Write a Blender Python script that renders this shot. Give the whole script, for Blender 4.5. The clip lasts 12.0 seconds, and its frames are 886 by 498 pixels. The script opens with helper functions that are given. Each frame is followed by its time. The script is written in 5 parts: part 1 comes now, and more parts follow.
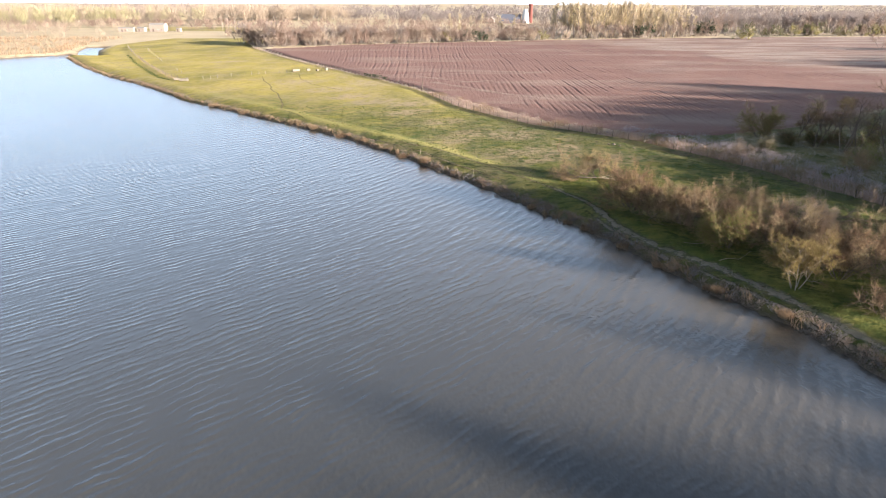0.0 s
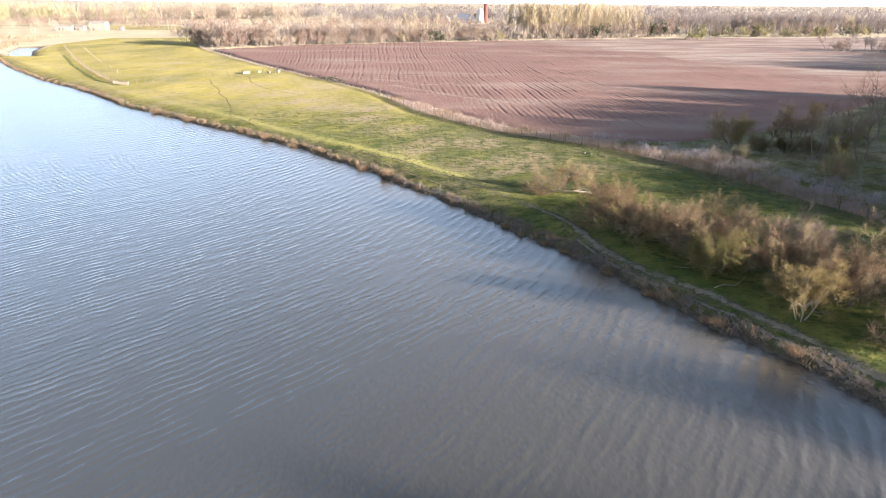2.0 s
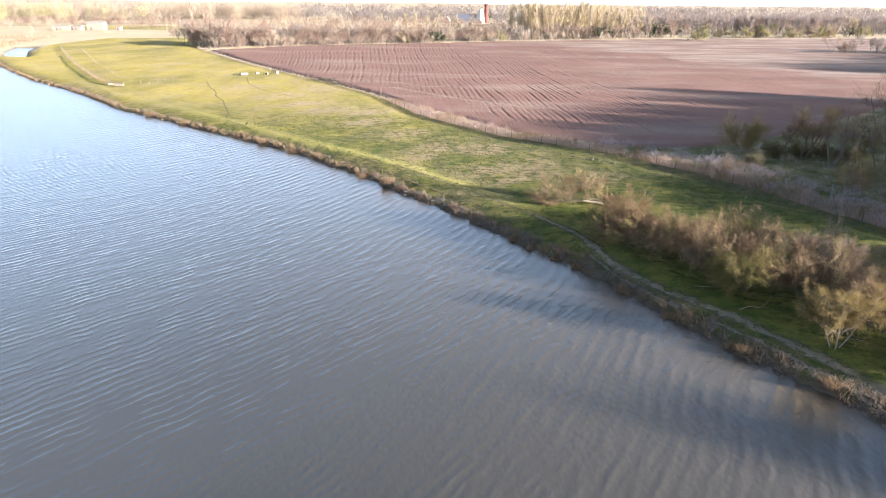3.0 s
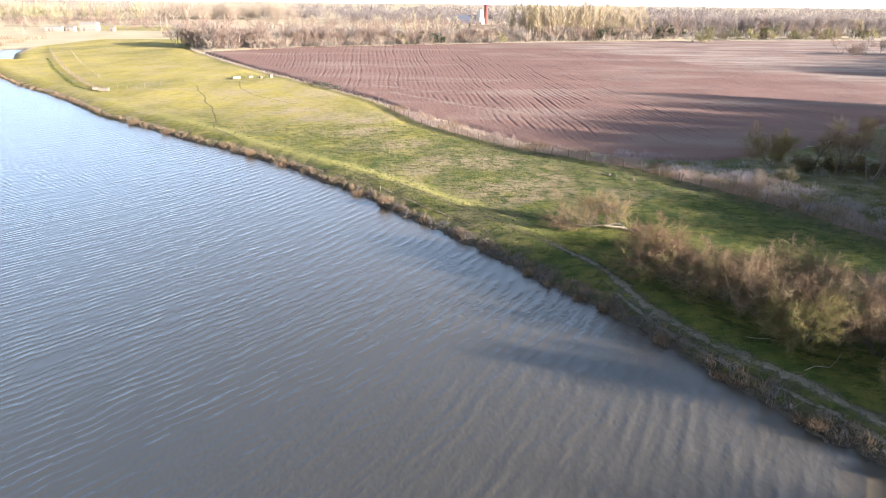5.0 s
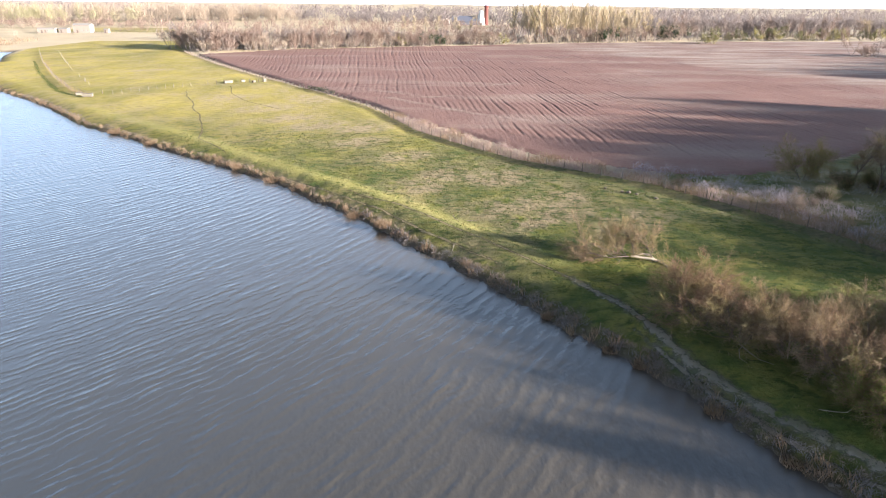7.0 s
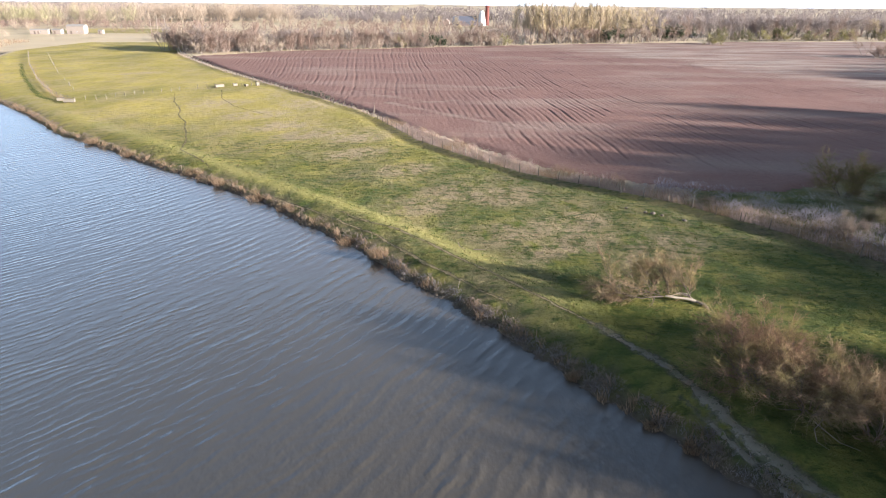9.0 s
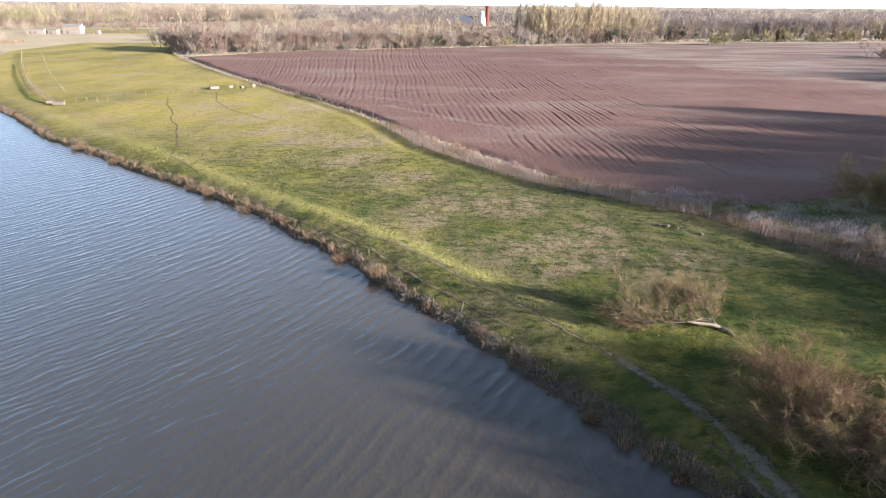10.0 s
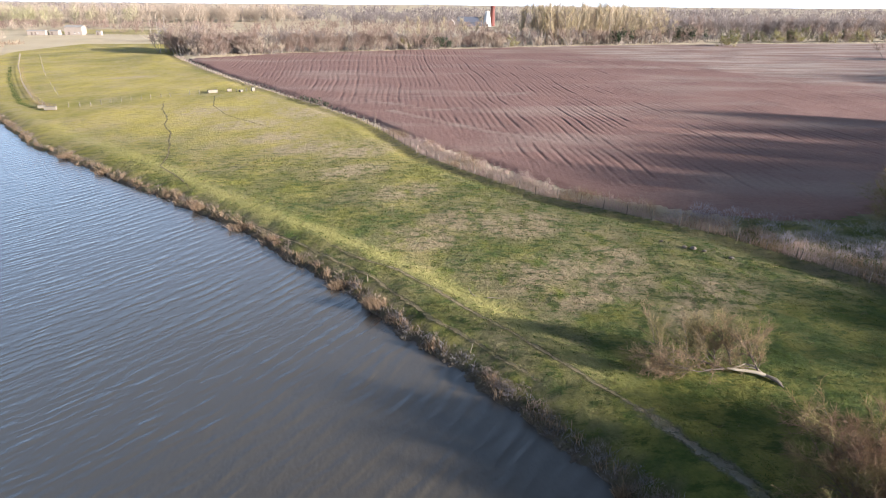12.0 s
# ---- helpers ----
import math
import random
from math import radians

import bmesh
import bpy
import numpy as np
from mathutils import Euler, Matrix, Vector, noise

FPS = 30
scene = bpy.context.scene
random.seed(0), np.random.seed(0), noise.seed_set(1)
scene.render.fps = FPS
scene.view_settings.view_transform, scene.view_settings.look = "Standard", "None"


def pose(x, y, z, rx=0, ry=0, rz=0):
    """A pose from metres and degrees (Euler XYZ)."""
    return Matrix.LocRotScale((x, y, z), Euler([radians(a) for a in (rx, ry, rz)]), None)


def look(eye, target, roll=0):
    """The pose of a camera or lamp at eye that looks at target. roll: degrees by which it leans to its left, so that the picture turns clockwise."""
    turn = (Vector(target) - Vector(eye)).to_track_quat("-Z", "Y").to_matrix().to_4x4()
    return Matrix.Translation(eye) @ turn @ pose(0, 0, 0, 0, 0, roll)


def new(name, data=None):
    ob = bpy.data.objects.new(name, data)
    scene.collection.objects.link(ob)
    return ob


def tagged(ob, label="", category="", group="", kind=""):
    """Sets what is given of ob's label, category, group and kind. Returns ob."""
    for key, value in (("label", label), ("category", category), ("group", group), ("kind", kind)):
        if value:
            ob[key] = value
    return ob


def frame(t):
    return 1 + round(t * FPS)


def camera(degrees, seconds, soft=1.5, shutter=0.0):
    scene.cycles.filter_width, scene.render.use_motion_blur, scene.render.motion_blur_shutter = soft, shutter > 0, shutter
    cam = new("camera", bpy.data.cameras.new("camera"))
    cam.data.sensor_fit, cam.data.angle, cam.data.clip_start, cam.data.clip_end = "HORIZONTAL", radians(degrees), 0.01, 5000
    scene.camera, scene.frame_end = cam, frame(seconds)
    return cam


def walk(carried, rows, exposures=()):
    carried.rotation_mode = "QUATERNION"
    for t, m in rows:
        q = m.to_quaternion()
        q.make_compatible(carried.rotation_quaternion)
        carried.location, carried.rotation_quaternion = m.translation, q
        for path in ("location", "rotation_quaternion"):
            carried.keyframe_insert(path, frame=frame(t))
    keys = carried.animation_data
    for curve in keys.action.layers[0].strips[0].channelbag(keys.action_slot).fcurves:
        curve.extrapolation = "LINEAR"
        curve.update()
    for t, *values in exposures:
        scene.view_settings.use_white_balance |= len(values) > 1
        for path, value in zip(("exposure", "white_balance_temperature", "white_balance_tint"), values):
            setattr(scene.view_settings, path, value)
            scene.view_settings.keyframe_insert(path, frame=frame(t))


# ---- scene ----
cam = camera(71.0, 12.0, soft=1.0)
# seconds, x, y, z, tilt from straight down, heading, roll
PATH = [
    (0, 0.00, 0.00, 24.68, 68.23, 4.32, 0.10),
    (0.5, -0.41, 1.59, 24.78, 68.20, 1.85, 0.25),
    (1, -0.97, 3.32, 24.84, 68.18, 0.18, 0.37),
    (1.5, -1.27, 5.15, 24.92, 68.16, 0.20, 0.44),
    (2, -1.57, 7.11, 24.98, 68.16, 0.19, 0.47),
    (2.5, -1.85, 9.12, 25.03, 68.16, 0.16, 0.56),
    (3, -2.11, 11.09, 25.10, 68.16, 0.15, 0.56),
    (5, -2.87, 20.17, 25.12, 68.22, 0.01, 0.63),
    (5.5, -3.02, 22.34, 25.13, 68.24, 0.01, 0.61),
    (6, -3.18, 24.73, 25.13, 68.24, 0.01, 0.58),
    (6.5, -3.29, 27.06, 25.10, 68.26, -0.04, 0.60),
    (7, -3.40, 29.36, 25.09, 68.28, -0.02, 0.58),
    (9, -3.77, 38.71, 24.99, 68.30, 0.01, 0.51),
    (9.5, -3.90, 41.14, 24.95, 68.31, -0.01, 0.52),
    (10, -4.01, 43.39, 24.95, 68.31, -0.03, 0.54),
    (10.5, -4.01, 45.70, 24.94, 68.31, -0.00, 0.53),
    (11, -4.07, 47.81, 24.99, 68.32, -0.00, 0.54),
    (11.5, -4.17, 49.24, 25.13, 68.31, -0.05, 0.52),
    (12, -4.22, 49.72, 25.17, 68.31, 0.39, 0.50),
]
walk(cam, [(t, pose(x, y, z, rx, 0, rz) @ pose(0, 0, 0, 0, 0, roll)) for t, x, y, z, rx, rz, roll in PATH],
     exposures=[(0.0, 2.47, 5550, 11), (1.5, 2.75, 5450, 11), (5.5, 2.72, 5320, 11), (7.0, 2.58, 5280, 11), (9.0, 2.31, 5220, 11), (12.0, 2.17, 5150, 11)])

# ---- light ----
SUN_ELEV, SUN_AZ = radians(12.0), radians(-22.0)   # azimuth of the sun seen from the lake, from +x towards +y
world = bpy.data.worlds.new("sky")
scene.world = world
world.use_nodes = True
wn = world.node_tree
sky = wn.nodes.new("ShaderNodeTexSky")
sky.sky_type, sky.sun_disc = "NISHITA", False
sky.sun_elevation, sky.sun_rotation = SUN_ELEV, radians(90) - SUN_AZ
sky.air_density, sky.dust_density, sky.ozone_density = 1.0, 0.8, 1.0
wn.links.new(sky.outputs[0], wn.nodes["Background"].inputs[0])
wn.nodes["Background"].inputs[1].default_value = 0.021
# pale evening haze all round, thickest at the horizon
haze = wn.nodes.new("ShaderNodeBackground")
haze.inputs[0].default_value = (0.80, 0.89, 1.0, 1)
place = wn.nodes.new("ShaderNodeTexCoord")
height = wn.nodes.new("ShaderNodeSeparateXYZ")
thin = wn.nodes.new("ShaderNodeMapRange")
thin.inputs["From Min"].default_value, thin.inputs["From Max"].default_value = 0.0, 0.85
thin.inputs["To Min"].default_value, thin.inputs["To Max"].default_value = 1.0, 0.0
fade = wn.nodes.new("ShaderNodeMath")
fade.operation, fade.inputs[1].default_value = "POWER", 1.7
dim = wn.nodes.new("ShaderNodeMath")
dim.operation, dim.inputs[1].default_value = "MULTIPLY", 0.48
both = wn.nodes.new("ShaderNodeAddShader")
wn.links.new(place.outputs["Generated"], height.inputs[0])
wn.links.new(height.outputs[2], thin.inputs[0])
wn.links.new(thin.outputs[0], fade.inputs[0])
wn.links.new(fade.outputs[0], dim.inputs[0])
wn.links.new(dim.outputs[0], haze.inputs[1])
wn.links.new(wn.nodes["Background"].outputs[0], both.inputs[0])
wn.links.new(haze.outputs[0], both.inputs[1])
wn.links.new(both.outputs[0], wn.nodes["World Output"].inputs[0])
sun = new("sun", bpy.data.lights.new("sun", "SUN"))
sun.data.energy, sun.data.angle, sun.data.color = 5.8, radians(2.2), (1.0, 0.86, 0.68)
sun_dir = Vector((math.cos(SUN_ELEV) * math.cos(SUN_AZ), math.cos(SUN_ELEV) * math.sin(SUN_AZ), math.sin(SUN_ELEV)))
sun.matrix_basis = look(sun_dir * 300, (0, 0, 0))


# ---- materials ----
def material(name, rough=0.9, spec=0.2):
    m = bpy.data.materials.new(name)
    m.use_nodes = True
    b = m.node_tree.nodes["Principled BSDF"]
    b.inputs["Roughness"].default_value = rough
    b.inputs["Specular IOR Level"].default_value = spec
    return m, m.node_tree, b


def node(tree, kind, **values):
    n = tree.nodes.new(kind)
    for key, value in values.items():
        n.inputs[key.replace("_", " ")].default_value = value
    return n


def coords(tree, scale=(1, 1, 1), turn=0.0):
    g = tree.nodes.new("ShaderNodeNewGeometry")
    m = tree.nodes.new("ShaderNodeMapping")
    m.inputs["Scale"].default_value = scale
    m.inputs["Rotation"].default_value = (0, 0, radians(turn))
    tree.links.new(g.outputs["Position"], m.inputs["Vector"])
    return m.outputs[0]


def noise_tex(tree, scale, detail=4.0, rough=0.55, vec=None, distortion=0.0):
    n = node(tree, "ShaderNodeTexNoise", Scale=scale, Detail=detail, Roughness=rough, Distortion=distortion)
    tree.links.new(vec or coords(tree), n.inputs["Vector"])
    return n.outputs["Fac"]


def ramp(tree, fac, stops):
    r = tree.nodes.new("ShaderNodeValToRGB")
    e = r.color_ramp.elements
    while len(e) < len(stops):
        e.new(0.5)
    for el, (pos, col) in zip(e, stops):
        el.position, el.color = pos, (*col, 1) if not isinstance(col, float) else (col, col, col, 1)
    tree.links.new(fac, r.inputs[0])
    return r.outputs[0]


def mix(tree, fac, a, b, mode="MIX"):
    n = tree.nodes.new("ShaderNodeMix")
    n.data_type, n.blend_type = "RGBA", mode
    for sock, v in ((n.inputs[0], fac), (n.inputs[6], a), (n.inputs[7], b)):
        if isinstance(v, (int, float)):
            sock.default_value = v
        elif isinstance(v, tuple):
            sock.default_value = (*v, 1)
        else:
            tree.links.new(v, sock)
    return n.outputs[2]


def maths(tree, op, a, b=0.0, clamp=False):
    n = tree.nodes.new("ShaderNodeMath")
    n.operation, n.use_clamp = op, clamp
    for sock, v in zip(n.inputs, (a, b)):
        if isinstance(v, (int, float)):
            sock.default_value = v
        else:
            tree.links.new(v, sock)
    return n.outputs[0]


def bump(tree, b, height, strength, distance):
    n = node(tree, "ShaderNodeBump", Strength=strength, Distance=distance)
    tree.links.new(height, n.inputs["Height"])
    tree.links.new(n.outputs[0], b.inputs["Normal"])


def attribute(tree, name):
    a = tree.nodes.new("ShaderNodeAttribute")
    a.attribute_name = name
    return a.outputs["Fac"]


def varied(name, dark, light, rough=0.9, island=True, scale=3.0, spec=0.15, thin=0.0, patch=None, fluff=0.0):
    """A natural surface whose colour wanders between two tones, piece by piece and within a piece."""
    m, t, b = material(name, rough, spec)
    if island:
        r = t.nodes.new("ShaderNodeNewGeometry").outputs["Random Per Island"]
    else:
        r = t.nodes.new("ShaderNodeObjectInfo").outputs["Random"]
    n = noise_tex(t, scale, 3.0)
    f = maths(t, "ADD", maths(t, "MULTIPLY", r, 0.65), maths(t, "MULTIPLY", n, 0.5), True)
    col = mix(t, f, dark, light)
    if patch:
        col = mix(t, ramp(t, noise_tex(t, 0.42, 3.0, 0.6), [(0.47, 0.0), (0.60, 0.8)]), col, mix(t, f, tuple(0.45 * c for c in patch), patch))
    t.links.new(col, b.inputs["Base Color"])
    # Tilts normals upwards, which evens out light and dark on far twigs.
    if fluff:
        lifted = t.nodes.new("ShaderNodeVectorMath")
        lifted.inputs[1].default_value = (0, 0, fluff)
        t.links.new(t.nodes.new("ShaderNodeNewGeometry").outputs["Normal"], lifted.inputs[0])
        t.links.new(lifted.outputs[0], b.inputs["Normal"])
    if thin:
        glow = t.nodes.new("ShaderNodeBsdfTranslucent")
        both = node(t, "ShaderNodeMixShader", Fac=thin)
        t.links.new(col, glow.inputs["Color"])
        t.links.new(b.outputs[0], both.inputs[1])
        t.links.new(glow.outputs[0], both.inputs[2])
        t.links.new(both.outputs[0], t.nodes["Material Output"].inputs[0])
    return m


def make_meadow():
    m, t, b = material("meadow_grass_ground", 0.95, 0.1)
    along = coords(t, (1.0, 0.45, 1.0), -33)
    big = noise_tex(t, 0.035, 5.0, 0.6, along)
    mid = noise_tex(t, 0.35, 5.0, 0.65)
    fine = noise_tex(t, 3.0, 6.0, 0.7)
    green = mix(t, fine, (0.080, 0.075, 0.011), (0.205, 0.172, 0.031))
    yellow = mix(t, mid, (0.26, 0.20, 0.035), (0.41, 0.315, 0.076))
    # Dry grass darkens under the same mask as the painted tree shade.
    dry = mix(t, attribute(t, "lush_shade"), mix(t, fine, (0.22, 0.16, 0.082), (0.37, 0.28, 0.155)), mix(t, fine, (0.135, 0.098, 0.053), (0.25, 0.184, 0.104)))
    col = mix(t, ramp(t, big, [(0.32, 0.0), (0.60, 1.0)]), green, yellow)
    # Greener and darker grass where trees shade the meadow: shade put into colour.
    lush_shade = mix(t, fine, (0.014, 0.032, 0.005), (0.053, 0.078, 0.013))
    col = mix(t, maths(t, "MULTIPLY", attribute(t, "lush_shade"), ramp(t, mid, [(0.3, 0.5), (0.6, 1.0)])), col, lush_shade)
    dryness = maths(t, "MULTIPLY", attribute(t, "dry"), ramp(t, noise_tex(t, 0.5, 6.0, 0.7, coords(t, (1.0, 0.55, 1.0), -35)), [(0.34, 0.0), (0.54, 1.0)]))
    col = mix(t, dryness, col, dry)
    tuft = ramp(t, noise_tex(t, 0.9, 7.0, 0.75, coords(t, (0.55, 1.0, 1.0), 15)), [(0.50, 0.0), (0.60, 0.85)])
    tuft = maths(t, "MULTIPLY", tuft, maths(t, "ADD", maths(t, "MULTIPLY", attribute(t, "lush_shade"), 0.7), 0.3))
    col = mix(t, tuft, col, mix(t, mid, (0.014, 0.028, 0.005), (0.045, 0.062, 0.012)))
    scrub = mix(t, noise_tex(t, 0.03, 5.0, 0.6), (0.33, 0.25, 0.16), (0.50, 0.395, 0.275))
    scrub = mix(t, ramp(t, noise_tex(t, 0.011, 3.0), [(0.55, 0.0), (0.66, 0.5)]), scrub, (0.19, 0.17, 0.085))
    col = mix(t, attribute(t, "scrub"), col, scrub)
    dark_earth = mix(t, fine, (0.045, 0.032, 0.022), (0.13, 0.10, 0.075))
    col = mix(t, attribute(t, "dark_earth"), col, dark_earth)
    # Worn pale strip; the sun on the berm's crest is painted into it.
    worn_lit = mix(t, mid, (0.21, 0.180, 0.046), (0.32, 0.268, 0.088))
    col = mix(t, attribute(t, "worn_lit"), col, worn_lit)
    t.links.new(col, b.inputs["Base Color"])
    h = maths(t, "ADD", fine, maths(t, "MULTIPLY", noise_tex(t, 1.1, 4.0, 0.6), 1.6))
    bump(t, b, h, 1.0, 0.2)
    return m


def make_soil():
    m, t, b = material("ploughed_soil", 0.95, 0.1)
    streak = noise_tex(t, 0.05, 4.0, 0.55, coords(t, (0.35, 1.0, 1.0), 12))
    clod = noise_tex(t, 2.2, 6.0, 0.7)
    col = mix(t, clod, (0.104, 0.057, 0.044), (0.236, 0.134, 0.102))
    pale = mix(t, clod, (0.21, 0.158, 0.122), (0.345, 0.27, 0.212))
    col = mix(t, ramp(t, streak, [(0.50, 0.0), (0.70, 0.4)]), col, pale)
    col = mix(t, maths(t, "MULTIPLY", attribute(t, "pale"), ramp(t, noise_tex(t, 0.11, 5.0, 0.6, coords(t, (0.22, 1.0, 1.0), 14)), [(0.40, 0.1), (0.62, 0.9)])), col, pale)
    # Furrow bottoms are painted darker, for the shade that lies in them.
    furrow_shade = ramp(t, attribute(t, "ridge"), [(0.0, (0.42, 0.40, 0.39)), (1.0, (1.06, 1.05, 1.04))])
    col = mix(t, 0.8, col, furrow_shade, "MULTIPLY")
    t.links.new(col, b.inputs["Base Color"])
    bump(t, b, clod, 0.8, 0.1)
    return m


def make_water():
    m, t, b = material("lake_water", 0.24, 0.5)
    b.inputs["IOR"].default_value = 1.62
    silt = noise_tex(t, 0.03, 3.0)
    col = mix(t, silt, (0.036, 0.035, 0.033), (0.054, 0.050, 0.044))
    t.links.new(col, b.inputs["Base Color"])

    def train(heading, wavelength, patch, seed):
        """Wave crests that run across the heading, broken into short groups."""
        w = node(t, "ShaderNodeTexWave", Scale=0.314 / wavelength, Distortion=5.5, Detail=3.0, Detail_Scale=0.55 / wavelength)
        w.wave_profile = "SIN"
        t.links.new(coords(t, (1, 1, 1), -heading), w.inputs["Vector"])
        group = ramp(t, noise_tex(t, patch, 2.0, 0.5, coords(t, (1.0, 0.6, 1.0), seed)), [(0.35, 0.1), (0.65, 1.0)])
        return maths(t, "MULTIPLY", maths(t, "POWER", w.outputs["Fac"], 1.5), group)
    # waves turn along the bank in the shallows
    xyz = t.nodes.new("ShaderNodeSeparateXYZ")
    t.links.new(t.nodes.new("ShaderNodeNewGeometry").outputs["Position"], xyz.inputs[0])
    off = maths(t, "ADD", maths(t, "MULTIPLY", xyz.outputs[0], 0.8), maths(t, "MULTIPLY", xyz.outputs[1], 0.6))
    shallow = maths(t, "MULTIPLY", maths(t, "ADD", off, -14.0), 1 / 34.0, True)
    deep = maths(t, "SUBTRACT", 1.0, shallow)
    t.links.new(mix(t, maths(t, "MULTIPLY", shallow, 0.75), col, (0.064, 0.049, 0.032)), b.inputs["Base Color"])
    h = maths(t, "MULTIPLY", train(-27, 1.3, 0.35, 10), maths(t, "ADD", maths(t, "MULTIPLY", shallow, 0.85), 0.12))
    h = maths(t, "ADD", h, maths(t, "MULTIPLY", train(-43, 0.8, 0.45, 50), maths(t, "ADD", maths(t, "MULTIPLY", deep, 0.42), 0.12)))
    h = maths(t, "ADD", h, maths(t, "MULTIPLY", train(-34, 0.50, 0.8, 90), 0.12))
    h = maths(t, "ADD", h, maths(t, "MULTIPLY", train(-52, 2.3, 0.2, 30), 0.30))
    h = maths(t, "ADD", h, maths(t, "MULTIPLY", noise_tex(t, 2.4, 4.0, 0.62, coords(t, (1.0, 0.55, 1.0), 35)), 0.5))
    gust = ramp(t, noise_tex(t, 0.05, 3.0, 0.5, coords(t, (0.5, 1.0, 1.0), -34)), [(0.3, 0.6), (0.7, 1.0)])
    bump(t, b, maths(t, "MULTIPLY", h, gust), 1.0, 0.057)
    return m


MEADOW, SOIL, WATER = make_meadow(), make_soil(), make_water()
BARK = varied("grey_brown_bark", (0.06, 0.045, 0.035), (0.14, 0.105, 0.08), island=False, scale=4.0)
# Paler copy of the bark for far trees, with haze put into the colour.
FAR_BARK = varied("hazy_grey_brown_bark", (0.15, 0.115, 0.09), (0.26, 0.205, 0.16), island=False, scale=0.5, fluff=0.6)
GREY_BARK = varied("light_grey_willow_bark", (0.11, 0.088, 0.065), (0.21, 0.17, 0.125), island=False, scale=5.0)
PALE_BARK = varied("pale_willow_bark", (0.15, 0.115, 0.08), (0.28, 0.22, 0.155), island=False, scale=5.0)
DEADWOOD = varied("bleached_deadwood", (0.27, 0.215, 0.15), (0.47, 0.385, 0.285), island=False, scale=5.0)
TWIG_BROWN = varied("brown_twigs", (0.042, 0.026, 0.017), (0.265, 0.168, 0.095), thin=0.25, patch=(0.32, 0.24, 0.125))
# The FAR twigs are lightened in colour to stand in for haze.
FAR_BROWN = varied("haze_paled_brown_twigs", (0.145, 0.096, 0.072), (0.29, 0.198, 0.146), thin=0.4, fluff=0.9)
FAR_GREY = varied("haze_paled_grey_twigs", (0.155, 0.122, 0.106), (0.24, 0.19, 0.165), thin=0.4, fluff=0.9)
FAR_TAN = varied("haze_paled_poplar_twigs", (0.27, 0.20, 0.14), (0.40, 0.31, 0.22), thin=0.4, fluff=0.9)
FAR_YELLOW = varied("haze_paled_olive_twigs", (0.25, 0.215, 0.11), (0.38, 0.33, 0.18), thin=0.4, fluff=0.9)
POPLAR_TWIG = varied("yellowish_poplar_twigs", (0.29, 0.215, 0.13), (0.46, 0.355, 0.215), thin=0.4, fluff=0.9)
TWIG_RUST = varied("rusty_dark_twigs", (0.042, 0.025, 0.016), (0.25, 0.150, 0.086), thin=0.25, patch=(0.26, 0.21, 0.07))
TWIG_GREY = varied("grey_twigs", (0.11, 0.083, 0.062), (0.26, 0.195, 0.145), thin=0.4)
TWIG_TAN = varied("tan_twigs", (0.055, 0.036, 0.021), (0.33, 0.220, 0.125), thin=0.25, patch=(0.30, 0.235, 0.095))
TWIG_YELLOW = varied("budding_yellow_twigs", (0.08, 0.054, 0.025), (0.27, 0.188, 0.082), thin=0.3)
LEAF_GREEN = varied("young_green_leaves", (0.05, 0.078, 0.012), (0.17, 0.195, 0.032), thin=0.4)
POPLAR_BUD = varied("pale_yellow_poplar_buds", (0.36, 0.29, 0.12), (0.52, 0.43, 0.20), thin=0.4, fluff=0.9)
LEAF_YELLOW = varied("yellow_green_buds", (0.11, 0.09, 0.02), (0.24, 0.19, 0.045), thin=0.4)
LEAF_OLIVE = varied("olive_spring_leaves", (0.045, 0.055, 0.016), (0.115, 0.118, 0.034), thin=0.4, fluff=0.9)
LEAF_DARK = varied("dark_evergreen_leaves", (0.02, 0.032, 0.013), (0.05, 0.065, 0.026), thin=0.4)
REED = varied("dry_straw_reeds", (0.12, 0.078, 0.044), (0.33, 0.225, 0.135), thin=0.4)
REED_PINK = varied("faded_pinkish_reeds", (0.18, 0.122, 0.095), (0.42, 0.305, 0.245), thin=0.4)
REED_GREY = varied("grey_dead_stalks", (0.09, 0.075, 0.07), (0.28, 0.24, 0.22), thin=0.4)
REED_PALE = varied("bleached_reed_straw", (0.24, 0.20, 0.165), (0.50, 0.43, 0.36), thin=0.4)
BRUSH_GREY = varied("lavender_grey_dead_brush", (0.16, 0.128, 0.125), (0.40, 0.335, 0.325), thin=0.4)
GRASS = varied("grass_blades", (0.028, 0.048, 0.007), (0.088, 0.104, 0.019), thin=0.4)
GRASS_DRY = varied("dry_grass_blades", (0.092, 0.075, 0.030), (0.19, 0.15, 0.068), thin=0.4)
POST = varied("weathered_post_wood", (0.075, 0.058, 0.043), (0.17, 0.135, 0.10), island=False, scale=6.0)
WIRE = varied("dull_fence_wire", (0.20, 0.18, 0.16), (0.32, 0.29, 0.26), 0.6)
WHITE = varied("whitewashed_boards", (0.36, 0.33, 0.29), (0.50, 0.47, 0.43), island=False, scale=1.5)
PLASTER = varied("pale_plaster", (0.17, 0.135, 0.105), (0.26, 0.21, 0.17), island=False, scale=0.6)
ROOF_DARK = varied("dark_slate_roof", (0.07, 0.07, 0.085), (0.14, 0.135, 0.15), 0.7, island=False)
ROOF_TIN = varied("faded_tin_roof", (0.16, 0.135, 0.115), (0.24, 0.21, 0.18), 0.6, island=False)
BRICK = varied("red_chimney_brick", (0.085, 0.032, 0.026), (0.16, 0.058, 0.043), island=False, scale=1.0)
